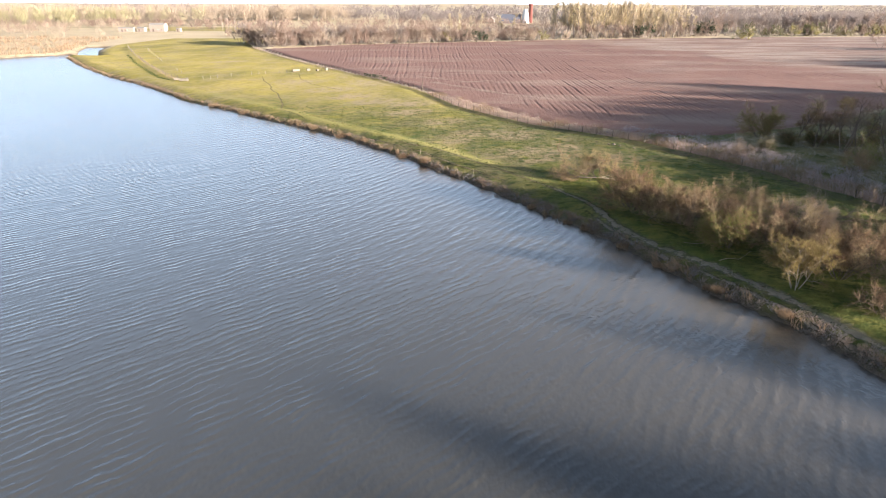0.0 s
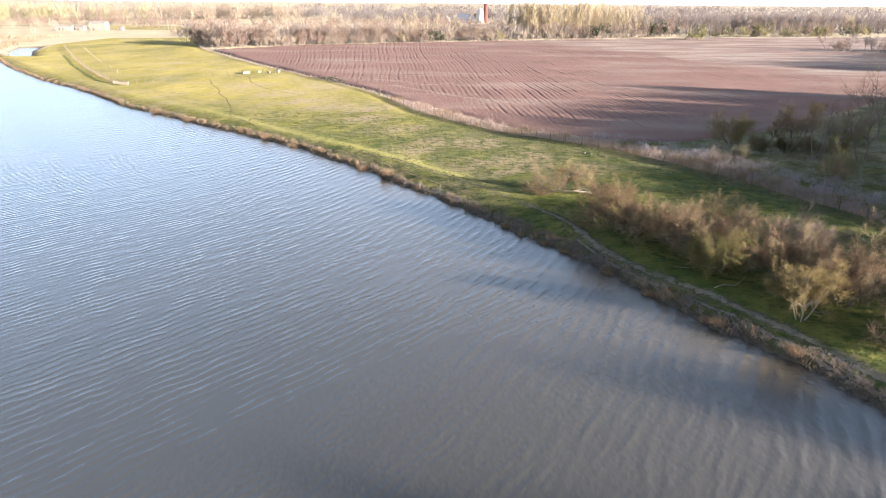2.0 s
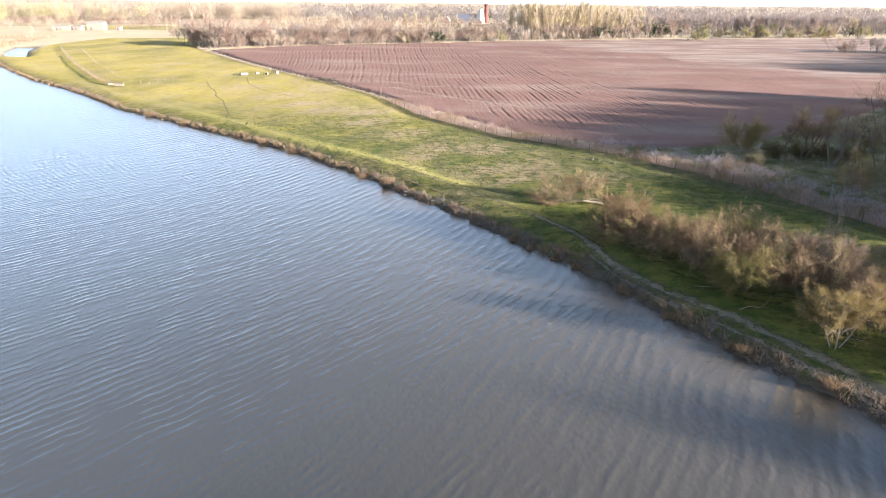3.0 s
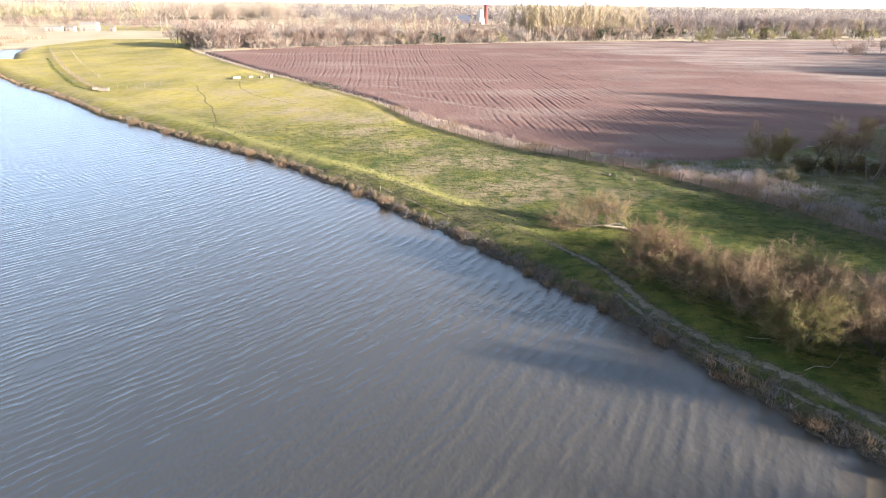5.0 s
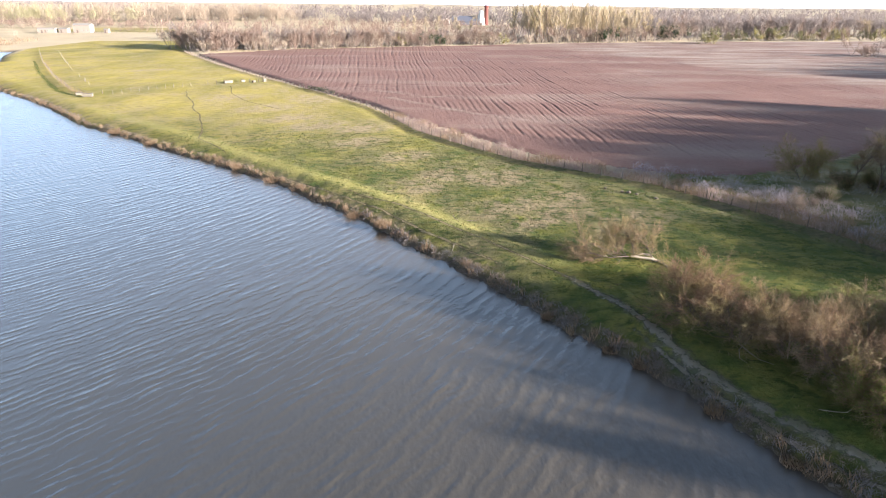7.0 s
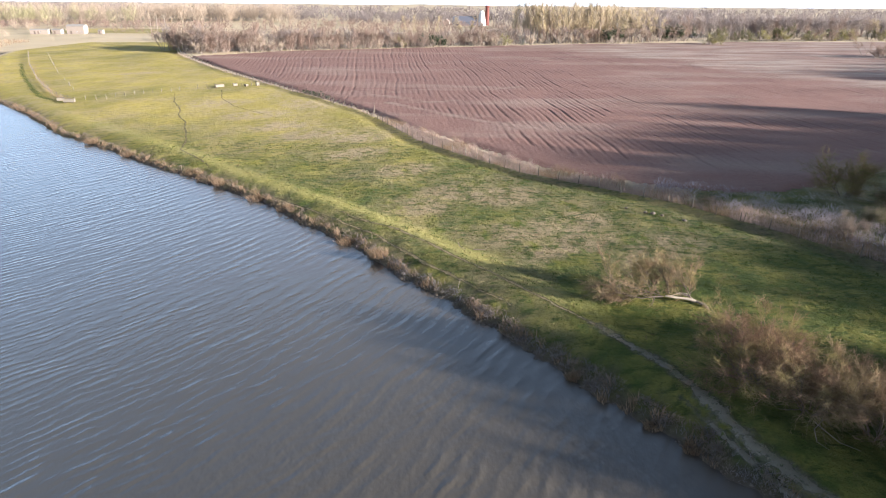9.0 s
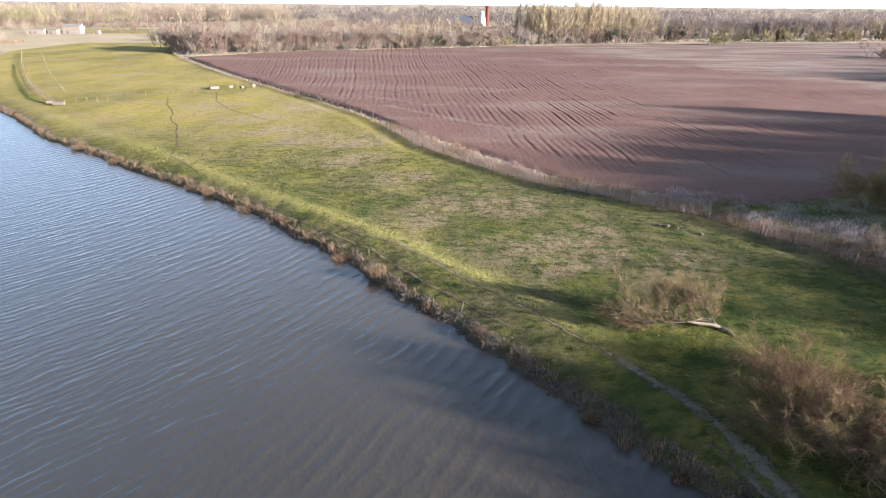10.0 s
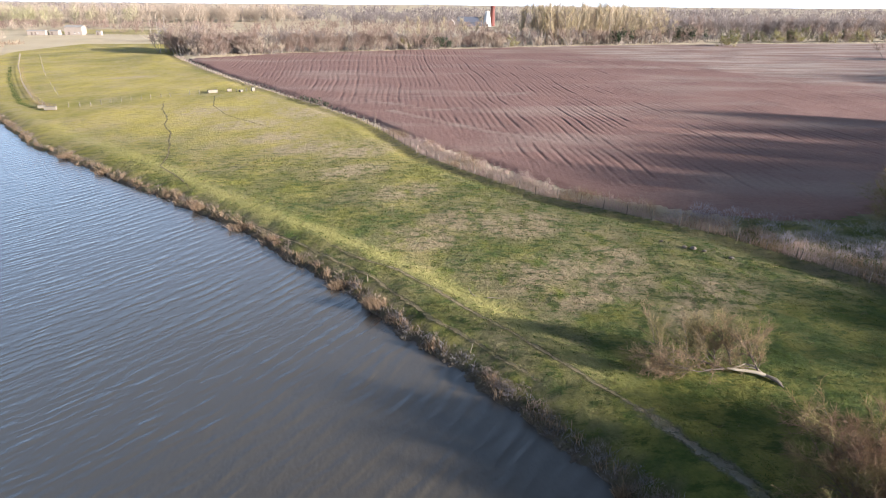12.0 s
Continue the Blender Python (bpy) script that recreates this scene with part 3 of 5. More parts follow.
def make_path(name, dark, light):
    """Trodden earth that thins out into the grass along ragged edges."""
    m, t, b = material(name, 0.95, 0.1)
    fine = noise_tex(t, 3.5, 5.0, 0.7)
    col = mix(t, fine, dark, light)
    # One half of the tread is darker than the other.
    col = mix(t, maths(t, "MULTIPLY", attribute(t, "dark_half"), 0.5), col, mix(t, fine, (0.045, 0.036, 0.018), (0.10, 0.08, 0.042)))
    col = mix(t, ramp(t, noise_tex(t, 0.6, 4.0, 0.6), [(0.50, 0.0), (0.68, 0.7)]), col, (0.09, 0.085, 0.03))
    t.links.new(col, b.inputs["Base Color"])
    bump(t, b, fine, 0.7, 0.05)
    tread = maths(t, "ADD", attribute(t, "tread"), maths(t, "MULTIPLY", maths(t, "ADD", noise_tex(t, 1.6, 5.0, 0.7), -0.5), 3.0))
    clear = t.nodes.new("ShaderNodeBsdfTransparent")
    both = t.nodes.new("ShaderNodeMixShader")
    t.links.new(ramp(t, tread, [(0.12, 0.0), (0.90, 0.85)]), both.inputs[0])
    t.links.new(clear.outputs[0], both.inputs[1])
    t.links.new(b.outputs[0], both.inputs[2])
    t.links.new(both.outputs[0], t.nodes["Material Output"].inputs[0])
    return m


TRACK = make_path("trodden_earth", (0.122, 0.101, 0.070), (0.25, 0.208, 0.146))
TRACK_DARK = make_path("damp_trodden_earth", (0.14, 0.105, 0.055), (0.27, 0.21, 0.115))


def trail(points, width, label, seed, mat=None):
    """A trodden path that lies on the ground along a curve, thinned towards its edges and ends."""
    p = np.array(points, float)
    s = np.r_[0, np.cumsum(np.hypot(*np.diff(p, axis=0).T))]
    t = np.arange(0, s[-1], 0.4)
    x, y = np.interp(t, s, p[:, 0]), np.interp(t, s, p[:, 1])
    for _ in range(8):
        x[1:-1], y[1:-1] = (x[:-2] + 2 * x[1:-1] + x[2:]) / 4, (y[:-2] + 2 * y[1:-1] + y[2:]) / 4
    tx, ty = np.gradient(x), np.gradient(y)
    ln = np.hypot(tx, ty)
    nx, ny = -ty / ln, tx / ln
    shift = 0.14 * waver(t, t * 0 + seed, 7.0, seed)
    half = width * (1.0 + 0.3 * waver(t, t * 0 + seed, 6.0, seed + 2))
    ends = np.clip(np.minimum(t, s[-1] - t) / 5.0, 0, 1)
    rows, tread = [], []
    for off, k in ((1.0, 0.0), (0.55, 0.55), (0.2, 1.0), (-0.2, 1.0), (-0.55, 0.55), (-1.0, 0.0)):
        px, py = x + nx * (half * off + shift), y + ny * (half * off + shift)
        rows.append(np.column_stack([px, py, land(px, py) + 0.035]))
        tread.append(k * (0.25 + 0.75 * ends) - 0.35 * (1 - ends))
    v = np.stack(rows, 1).reshape(-1, 3)
    n = len(t)
    i = (np.arange(n - 1)[:, None] * 6 + np.arange(5)[None]).ravel()
    f = np.stack([i, i + 1, i + 7, i + 6], 1)
    ob = new("dirt_path", mesh_from("dirt_path", v, f, mat or TRACK, True, {"tread": np.stack(tread, 1).ravel(), "dark_half": np.tile((0.3, 1.0, 0.6, 0.0, 0.0, 0.0), n)}))
    return tagged(ob, label, "path", kind="structure")


trail([(-18.2, 112.8), (-13.7, 107.8), (-8.8, 104.4), (-5.3, 100.2), (-1.8, 95.6), (1.3, 92.1), (3.5, 89.1), (5.6, 86.3), (7.7, 83.5), (9.3, 81.3), (10.6, 79.0)], 0.32,
      "narrow trodden earth path along the grassy bank", 1.0, TRACK_DARK)
trail([(6.6, 85.0), (8.0, 83.1), (9.3, 81.3), (10.4, 79.3), (11.7, 77.2), (12.8, 74.7), (14.0, 70.6), (15.6, 66.3), (17.6, 62.8), (19.5, 60.0), (22.0, 57.0), (24.1, 53.5), (25.9, 50.7),
       (27.4, 47.6), (29.3, 43.2), (34, 32), (40, 18)], 0.80, "wide grey-brown earth track along the lake bank", 4.0)
trail([(-39.1, 130.3), (-37.7, 127.7), (-31.2, 121.7), (-24.9, 116.5), (-19.9, 111.9), (-16.8, 108.5), (-13.4, 105.5), (-10.8, 102.7), (-8.4, 99.5), (-5.2, 94.8), (-3.3, 93.0), (0.5, 88.4), (3.8, 84.0)],
      0.30, "narrow trodden path near the water's edge", 6.0, TRACK_DARK)
trail([(11.4, 74.6), (13.2, 69.8), (14.6, 66.0), (16.4, 62.3), (18.1, 59.4), (20.2, 56.8), (22.2, 54.0), (24.2, 50.6), (26.0, 47.2), (28.0, 42.4), (33, 31)], 0.42,
      "second faint wheel rut beside the bank track", 2.0)
trail([(-39.1, 130.3), (-41.2, 134.4), (-49.0, 143.7), (-50.6, 150), (-53.4, 157.9), (-56.5, 165), (-58.4, 170.4), (-63, 178), (-65.6, 185.9), (-72, 198),
       (-77.6, 212)], 0.20, "winding cattle path across the meadow", 3.0, TRACK_DARK)
trail([(-40, 176), (-46, 182), (-55, 192), (-62, 204), (-68, 222)], 0.18, "faint trodden path through yellowed grass", 5.0, TRACK_DARK)


# ---- bushes on the bank ----
BUSHES = [
    (17.6, 74.2, 6.2, 4.6, TWIG_RUST, None), (19.6, 71.6, 5.6, 3.0, TWIG_TAN, None), (22.4, 69.4, 5.8, 3.0, TWIG_BROWN, None), (24.8, 65.6, 6.8, 3.8, TWIG_BROWN, None),
    (24.7, 62.0, 5.4, 2.8, TWIG_YELLOW, LEAF_GREEN), (29.6, 60.0, 6.6, 3.6, TWIG_BROWN, None), (28.4, 69.6, 6.2, 3.4, TWIG_TAN, None),
    (33.6, 64.0, 6.2, 3.6, TWIG_GREY, None), (37.4, 57.6, 6.4, 3.9, TWIG_BROWN, None), (32.6, 55.0, 5.8, 3.3, TWIG_BROWN, None),
]
for n, (x, y, h, r, tm, lm) in enumerate(BUSHES):
    colour = "rusty brown" if tm == TWIG_RUST else "brown" if tm == TWIG_BROWN else "grey" if tm == TWIG_GREY else "tan"
    text = f"dense {colour} leafless willow bush on the grassy bank" if lm is None else "willow bush sprouting fresh green leaves on the bank"
    tree("willow_bush", text, "bush", x, y, 20 + n, tm, lm, group="bushes on the bank", height=h, spread=r * 1.02, stems=9, trunk=0.15,
         limbs=100, boughs=500, twigs=20000 if tm == TWIG_RUST else 13000, twig=0.66, twig_w=0.0075, leaves=9000 if lm else 0, leaf=0.05, lean=0.75, stem_r=0.045, lift=0.06, droop=0.10, angle=1.0, reach=(0.54, 0.74))
tree("young_willow_tree", "small yellow-budding tree with pale forked trunks", "tree", 27.2, 51.8, 41, TWIG_YELLOW, LEAF_YELLOW, GREY_BARK, height=5.4,
     spread=2.5, stems=5, trunk=0.22, limbs=60, boughs=520, twigs=11000, twig=0.5, twig_w=0.008, leaves=6000, leaf=0.045, lean=0.42, lift=0.03, stem_r=0.055)
willow = tree("fallen_willow", "fallen willow with pale split trunk and brown leafless crown", "tree", 14.0, 87.6, 42, TWIG_TAN, None, BARK, spread=2.5, height=4.0,
              trunk=0.05, limbs=70, boughs=560, twigs=16000, twig=0.55, twig_w=0.0065, stem_r=0.06, lift=0.12, angle=0.9,
              stem_lines=[[(1.4, -0.2, 0.45), (0.6, 0.1, 0.6), (-0.4, 0.5, 0.8), (-1.4, 0.8, 1.1), (-2.4, 1.0, 1.4), (-3.2, 1.1, 1.6), (-4.0, 1.2, 1.8)],
                          [(1.2, 0.3, 0.5), (0.8, 0.6, 0.9), (0.4, 0.8, 1.3), (0.2, 1.0, 1.7), (0.1, 1.2, 2.0), (0.0, 1.4, 2.3), (-0.1, 1.6, 2.5)],
                          [(3.7, -0.5, 0.3), (3.5, -0.2, 0.8), (3.3, 0.2, 1.2), (3.1, 0.7, 1.6), (2.8, 1.0, 1.9), (2.4, 1.3, 2.2), (2.0, 1.5, 2.5)],
                          [(1.4, -0.2, 0.45), (0.4, -0.4, 0.5), (-0.6, -0.7, 0.5), (-1.6, -0.6, 0.7), (-2.5, -0.4, 0.9), (-3.2, 0.0, 1.1), (-3.8, 0.4, 1.3)],
                          [(2.0, 0.2, 0.5), (2.0, 0.6, 0.9), (1.9, 0.9, 1.3), (1.7, 1.2, 1.7), (1.5, 1.5, 2.0), (1.2, 1.8, 2.3), (0.9, 2.0, 2.5)]])
LOGS = np.array([[(4.1, -0.6, 0.20), (3.5, -0.5, 0.36), (2.9, -0.3, 0.36), (2.3, -0.32, 0.44), (1.6, -0.15, 0.48)],
                 [(3.95, -0.6, 0.28), (3.45, -0.1, 0.64), (2.9, 0.08, 0.68), (2.4, -0.08, 0.56), (1.8, -0.2, 0.46)]])
part("root_stump", tubes(np.array([[(4.9, -1.9, -0.1), (4.6, -1.3, 0.18), (4.05, -0.6, 0.22)], [(5.0, -1.4, -0.1), (4.65, -1.1, 0.22), (4.1, -0.6, 0.26)]]), np.full((2, 3), 0.085) * [1.2, 1.1, 1.0], 7),
     POST, willow, "dark broken stump end", True)
part("fallen_trunk", tubes(LOGS, 0.15 * np.linspace(1.0, 0.6, 5)[None] * np.array([[1.0], [0.65]]), 8), DEADWOOD, willow, "bleached split trunk lying on the grass", True)
tree("low_shrub", "low brown shrub at the edge of the bank path", "bush", 32.0, 47.4, 43, TWIG_BROWN, None, height=2.0, spread=2.0, stems=8, trunk=0.1, limbs=30,
     boughs=160, twigs=1800, twig=0.6, twig_w=0.011, lean=0.9, stem_r=0.035)


def dead_limb(x, y, lines, r, label, seed):
    ob = new("dead_branch")
    ob.matrix_basis = pose(x, y, float(land(x, y)))
    l = np.array(lines, float)
    part("limb", tubes(l, r * np.linspace(1.0, 0.4, l.shape[1])[None] * np.ones((len(l), 1)), 6), PALE_BARK, ob, smooth=True)
    return tagged(ob, label, "branch")


dead_limb(-0.6, 99.0, [[(-1.6, 1.3, 0.35), (-1.4, 0.8, 0.12), (-1.1, 0.4, 0.06), (-0.9, 0.3, 0.05), (-0.6, 0.2, 0.04)],
                       [(0.0, 0.1, 0.05), (0.4, 0.05, 0.1), (0.8, 0.0, 0.08), (1.2, -0.1, 0.12), (1.5, 0.3, 0.3)]], 0.05, "bleached dead branch lying in the meadow grass", 1)
dead_limb(19.0, 69.2, [[(0.8, 1.2, 0.9), (0.2, 0.6, 0.6), (-0.4, 0.2, 0.3), (-0.7, -0.7, 0.1), (-0.4, -1.4, 0.1)],
                       [(0.6, 1.0, 0.7), (-0.2, 0.7, 0.5), (0.2, -0.1, 0.3), (0.6, -0.8, 0.12), (1.4, -1.5, 0.1)]], 0.04, "pale broken branches hanging from the willow bush", 2)
dead_limb(21.8, 61.9, [[(-1.2, 0.4, 0.1), (-0.4, 0.1, 0.15), (0.4, 0.1, 0.12), (1.1, 0.5, 0.3), (1.8, 1.0, 0.6)]], 0.032, "thin pale dead branch beside the bank path", 3)
dead_limb(24.2, 58.0, [[(-1.6, -0.4, 0.08), (-0.6, 0.1, 0.15), (0.4, 0.0, 0.1), (1.2, 0.6, 0.3), (2.0, 1.4, 0.5)]], 0.032, "thin pale dead branch under the bushes", 4)

# ---- trees by the ditch ----
DITCH = [(50.0, 119.0, 5.2, 3.4, 5, TWIG_YELLOW, LEAF_GREEN, "round olive-green budding bush at the field's corner"),
         (55.8, 116.5, 9.0, 1.7, 1, TWIG_BROWN, LEAF_YELLOW, "slender tree with orange-brown buds"),
         (59.6, 116.2, 10.0, 1.6, 1, TWIG_GREY, None, "slender bare grey tree beside the ditch"),
         (57.0, 112.8, 8.0, 1.8, 2, TWIG_BROWN, None, "small bare brown tree beside the ditch"),
         (59.6, 108.6, 8.5, 2.2, 3, TWIG_GREY, None, "bare forked tree beside the ditch"),
         (66.5, 107.4, 9.5, 3.2, 2, TWIG_GREY, None, "taller bare grey tree beside the ditch"),
         (63.4, 111.5, 9.0, 2.0, 2, TWIG_BROWN, None, "bare brown tree beside the ditch"),
         (86.0, 137.0, 12.5, 4.0, 3, TWIG_BROWN, LEAF_YELLOW, "tall tree with yellowish buds"),
         (70.8, 118.0, 4.2, 3.0, 6, TWIG_YELLOW, LEAF_GREEN, "yellow-green budding bush beside the ditch"),
         (41.0, 103.4, 2.6, 1.4, 6, TWIG_GREY, None, "small grey bush in the reed strip"),
         (46.6, 107.2, 2.4, 1.3, 6, TWIG_GREY, LEAF_OLIVE, "small olive-green shrub in dead grass"),
         (54.0, 94.0, 3.4, 2.0, 6, TWIG_TAN, None, "pinkish-brown bush among the reeds"),
         (58.5, 99.5, 3.0, 2.4, 6, TWIG_GREY, LEAF_GREEN, "low green-tinged shrub among dead reeds"),
         (83.0, 107.0, 11.0, 3.8, 2, TWIG_GREY, None, "tall bare grey tree"),
         (74.0, 103.0, 9.0, 3.4, 2, TWIG_BROWN, None, "bare brown tree at the ditch"),
         (80.0, 124.0, 10.0, 3.6, 2, TWIG_GREY, None, "bare grey tree behind the ditch"),
         (53.2, 114.4, 1.3, 1.9, 6, TWIG_RUST, LEAF_DARK, "low dark shrub under the ditch trees"),
         (57.4, 115.0, 1.3, 1.9, 6, TWIG_RUST, LEAF_DARK, "low dark shrub under the ditch trees"),
         (61.6, 113.8, 1.3, 1.9, 6, TWIG_RUST, LEAF_DARK, "low dark shrub under the ditch trees"),
         (65.5, 112.4, 1.3, 1.9, 6, TWIG_RUST, LEAF_DARK, "low dark shrub under the ditch trees"),
         (61.8, 117.8, 9.5, 1.5, 1, TWIG_TAN, LEAF_YELLOW, "slender tree with orange-brown buds"),
         (64.0, 118.6, 9.0, 1.6, 1, TWIG_BROWN, None, "slender bare brown tree beside the ditch")]
for n, (x, y, h, r, st, tm, lm, text) in enumerate(DITCH):
    tree("ditch_tree" if h > 4.5 else "ditch_shrub", text, "tree" if h > 4.5 else "bush", x, y, 60 + n, tm, lm, group="trees by the ditch", height=h, spread=r * (1.6 if h > 6 else 1.1), stems=st,
         trunk=0.3 if h > 6 else 0.15, limbs=60 if 49 < x < 51 else 24, boughs=420 if 49 < x < 51 else 150, twigs=8000 if 49 < x < 51 else 1900, twig=0.95, twig_w=0.009, leaves=0 if not lm else 900 if h > 6 else 3200, leaf=0.06,
         lean=0.35 if h > 6 else 0.8, lift=0.05, stem_r=0.11 if h > 6 else 0.05)

# ---- woods farther off ----
def prototype(name, twig_mat, leaf_mat, seed, label, category, **shape):
    wood, fine, buds = crown_shape(seed, far=True, **shape)
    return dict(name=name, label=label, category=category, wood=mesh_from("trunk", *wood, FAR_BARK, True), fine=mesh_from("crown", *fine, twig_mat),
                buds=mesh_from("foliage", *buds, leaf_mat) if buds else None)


def plant(kind, x, y, turn, size, group):
    ob = new(kind["name"])
    ob.matrix_basis = pose(x, y, float(land(x, y)) - 0.1, 0, 0, turn) @ Matrix.Diagonal((size, size, size, 1))
    part("trunk", kind["wood"], None, ob)
    part("crown", kind["fine"], None, ob)
    if kind["buds"]:
        part("foliage", kind["buds"], None, ob)
    return tagged(ob, kind["label"], kind["category"], group)


FAR = dict(limbs=12, boughs=36)
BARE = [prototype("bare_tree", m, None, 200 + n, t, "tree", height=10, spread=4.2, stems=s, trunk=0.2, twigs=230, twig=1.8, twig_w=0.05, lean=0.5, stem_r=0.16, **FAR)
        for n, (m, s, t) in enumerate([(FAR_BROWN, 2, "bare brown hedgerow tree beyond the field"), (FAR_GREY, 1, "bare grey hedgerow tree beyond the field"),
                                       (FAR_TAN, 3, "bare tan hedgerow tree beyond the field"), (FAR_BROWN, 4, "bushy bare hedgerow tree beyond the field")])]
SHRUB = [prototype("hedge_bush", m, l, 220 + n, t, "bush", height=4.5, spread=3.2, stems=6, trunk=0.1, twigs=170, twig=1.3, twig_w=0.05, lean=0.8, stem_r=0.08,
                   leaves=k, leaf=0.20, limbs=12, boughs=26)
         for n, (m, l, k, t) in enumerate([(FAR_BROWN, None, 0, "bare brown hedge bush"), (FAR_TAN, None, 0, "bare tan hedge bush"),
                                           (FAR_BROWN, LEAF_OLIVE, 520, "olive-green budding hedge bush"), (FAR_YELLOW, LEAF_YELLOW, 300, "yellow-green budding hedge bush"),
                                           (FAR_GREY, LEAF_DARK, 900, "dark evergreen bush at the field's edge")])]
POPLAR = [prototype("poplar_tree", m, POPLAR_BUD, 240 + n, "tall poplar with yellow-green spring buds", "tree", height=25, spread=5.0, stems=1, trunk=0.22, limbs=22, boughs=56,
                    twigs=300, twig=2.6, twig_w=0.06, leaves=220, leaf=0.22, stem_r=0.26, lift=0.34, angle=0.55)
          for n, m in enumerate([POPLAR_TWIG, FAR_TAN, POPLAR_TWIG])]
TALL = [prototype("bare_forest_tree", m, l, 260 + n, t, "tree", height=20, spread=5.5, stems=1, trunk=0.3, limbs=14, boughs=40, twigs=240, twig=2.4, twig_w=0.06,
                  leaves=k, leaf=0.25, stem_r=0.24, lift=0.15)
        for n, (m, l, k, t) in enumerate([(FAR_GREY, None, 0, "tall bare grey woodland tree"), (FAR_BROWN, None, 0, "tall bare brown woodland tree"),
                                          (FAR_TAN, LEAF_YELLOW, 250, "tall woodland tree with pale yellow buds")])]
rng = np.random.default_rng(5)


def row(kinds, a, b, count, deep, sizes, group, lean_to=(0.3, 1.0)):
    """Trees scattered along a line, back from it by up to deep metres."""
    (ax, ay), (bx, by) = a, b
    ln = math.hypot(bx - ax, by - ay)
    nx, ny = -(by - ay) / ln, (bx - ax) / ln
    for _ in range(count):
        s, o = rng.uniform(0, 1), deep * rng.uniform(0, 1) ** 1.3
        plant(kinds[rng.integers(0, len(kinds))], ax + (bx - ax) * s + nx * o, ay + (by - ay) * s + ny * o, rng.uniform(0, 360), rng.uniform(*sizes), group)


# the clump that shades the far meadow, and the hedgerow along the field's end
row(BARE, (-152, 367), (-122, 349), 30, 22, (1.1, 1.5), "trees at the meadow's end")
row(BARE, (-122, 349), (-86, 373), 34, 14, (0.9, 1.3), "hedgerow beyond the field")
row(BARE, (-86, 373), (-33, 401), 48, 14, (0.85, 1.3), "hedgerow beyond the field")
row(BARE, (-33, 401), (28, 430), 48, 14, (0.65, 1.15), "hedgerow beyond the field")
row(SHRUB[:2], (-122, 346), (28, 427), 60, 6, (0.7, 1.3), "hedge bushes")
row(POPLAR, (50, 449), (112, 472), 40, 40, (1.0, 1.25), "poplar grove")
row(POPLAR, (112, 470), (146, 490), 20, 30, (0.75, 1.05), "poplar grove")
row(BARE + SHRUB[:2], (30, 432), (148, 480), 80, 10, (0.7, 1.3), "undergrowth before the poplars")
row(TALL[:2], (150, 500), (330, 548), 70, 30, (0.8, 1.0), "wood beyond the field")
row(TALL, (330, 548), (460, 570), 40, 40, (0.7, 1.0), "wood beyond the field")
row(SHRUB[2:4] + SHRUB[:1], (186, 489), (330, 524), 40, 7, (1.0, 1.9), "green bushes before the wood")
row(SHRUB[:2] + SHRUB[4:], (148, 488), (176, 496), 10, 8, (1.6, 2.2), "dark bushes before the wood")
for kind, x, y, size in ((SHRUB[4], 104.5, 459, 2.0), (SHRUB[3], 32.5, 428, 1.4), (SHRUB[3], 164, 452, 1.5), (SHRUB[2], 167, 453, 1.8), (SHRUB[3], 171, 455, 1.6),
                         (SHRUB[4], -43.0, 218.2, 0.28), (SHRUB[4], -40.6, 214.2, 0.3), (SHRUB[4], -37.8, 210.4, 0.34), (SHRUB[4], -35.2, 206.0, 0.3), (SHRUB[4], -13, 408, 1.5), (SHRUB[4], -6, 410, 1.2), (BARE[1], 133, 486, 1.9), (SHRUB[3], -28, 404, 1.3)):
    plant(kind, x, y, rng.uniform(0, 360), size, "")
for n in range(7):
    plant(POPLAR[n % 3], *((-24, 470), (-16, 476), (8, 500), (-30, 478), (4, 506), (14, 520), (-10, 480))[n], 50 * n, 0.75, "poplars behind the hedgerow")
row(BARE[:2] + SHRUB[:1], (203, 352), (260, 342), 40, 18, (0.8, 1.15), "dark thicket at the field's side")
DENSE = [prototype("belt_tree", m, None, 280 + n, "bare brown tree in the belt beside the field", "tree", height=10, spread=4.6, stems=3, trunk=0.12, limbs=14, boughs=50,
                   twigs=420, twig=1.6, twig_w=0.07, lean=0.5, stem_r=0.16) for n, m in enumerate([TWIG_BROWN, TWIG_GREY, TWIG_TAN])]
# the belt of trees beside the ditch and the field, whose long shadows cross meadow and water
BELT = np.array([(48, -10), (52, 22), (54, 50), (62, 64), (73, 80), (88, 98), (106, 120), (128, 148), (156, 182), (190, 222), (222, 262)], float)
belt_s = np.r_[0, np.cumsum(np.hypot(*np.diff(BELT, axis=0).T))]
for n, q in enumerate(np.arange(0, belt_s[-1], 7.5)):
    x, y = np.interp(q, belt_s, BELT[:, 0]) + rng.uniform(0, 9), np.interp(q, belt_s, BELT[:, 1]) - rng.uniform(0, 6)
    plant(DENSE[n % 3], x, y, 77 * n, rng.uniform(0.6, 0.75) if y < 60 else rng.uniform(0.8, 1.05) if y < 110 else rng.uniform(1.3, 1.6) if y < 168 or y > 235 else rng.uniform(0.45, 0.6), "trees beside the ditch and field")


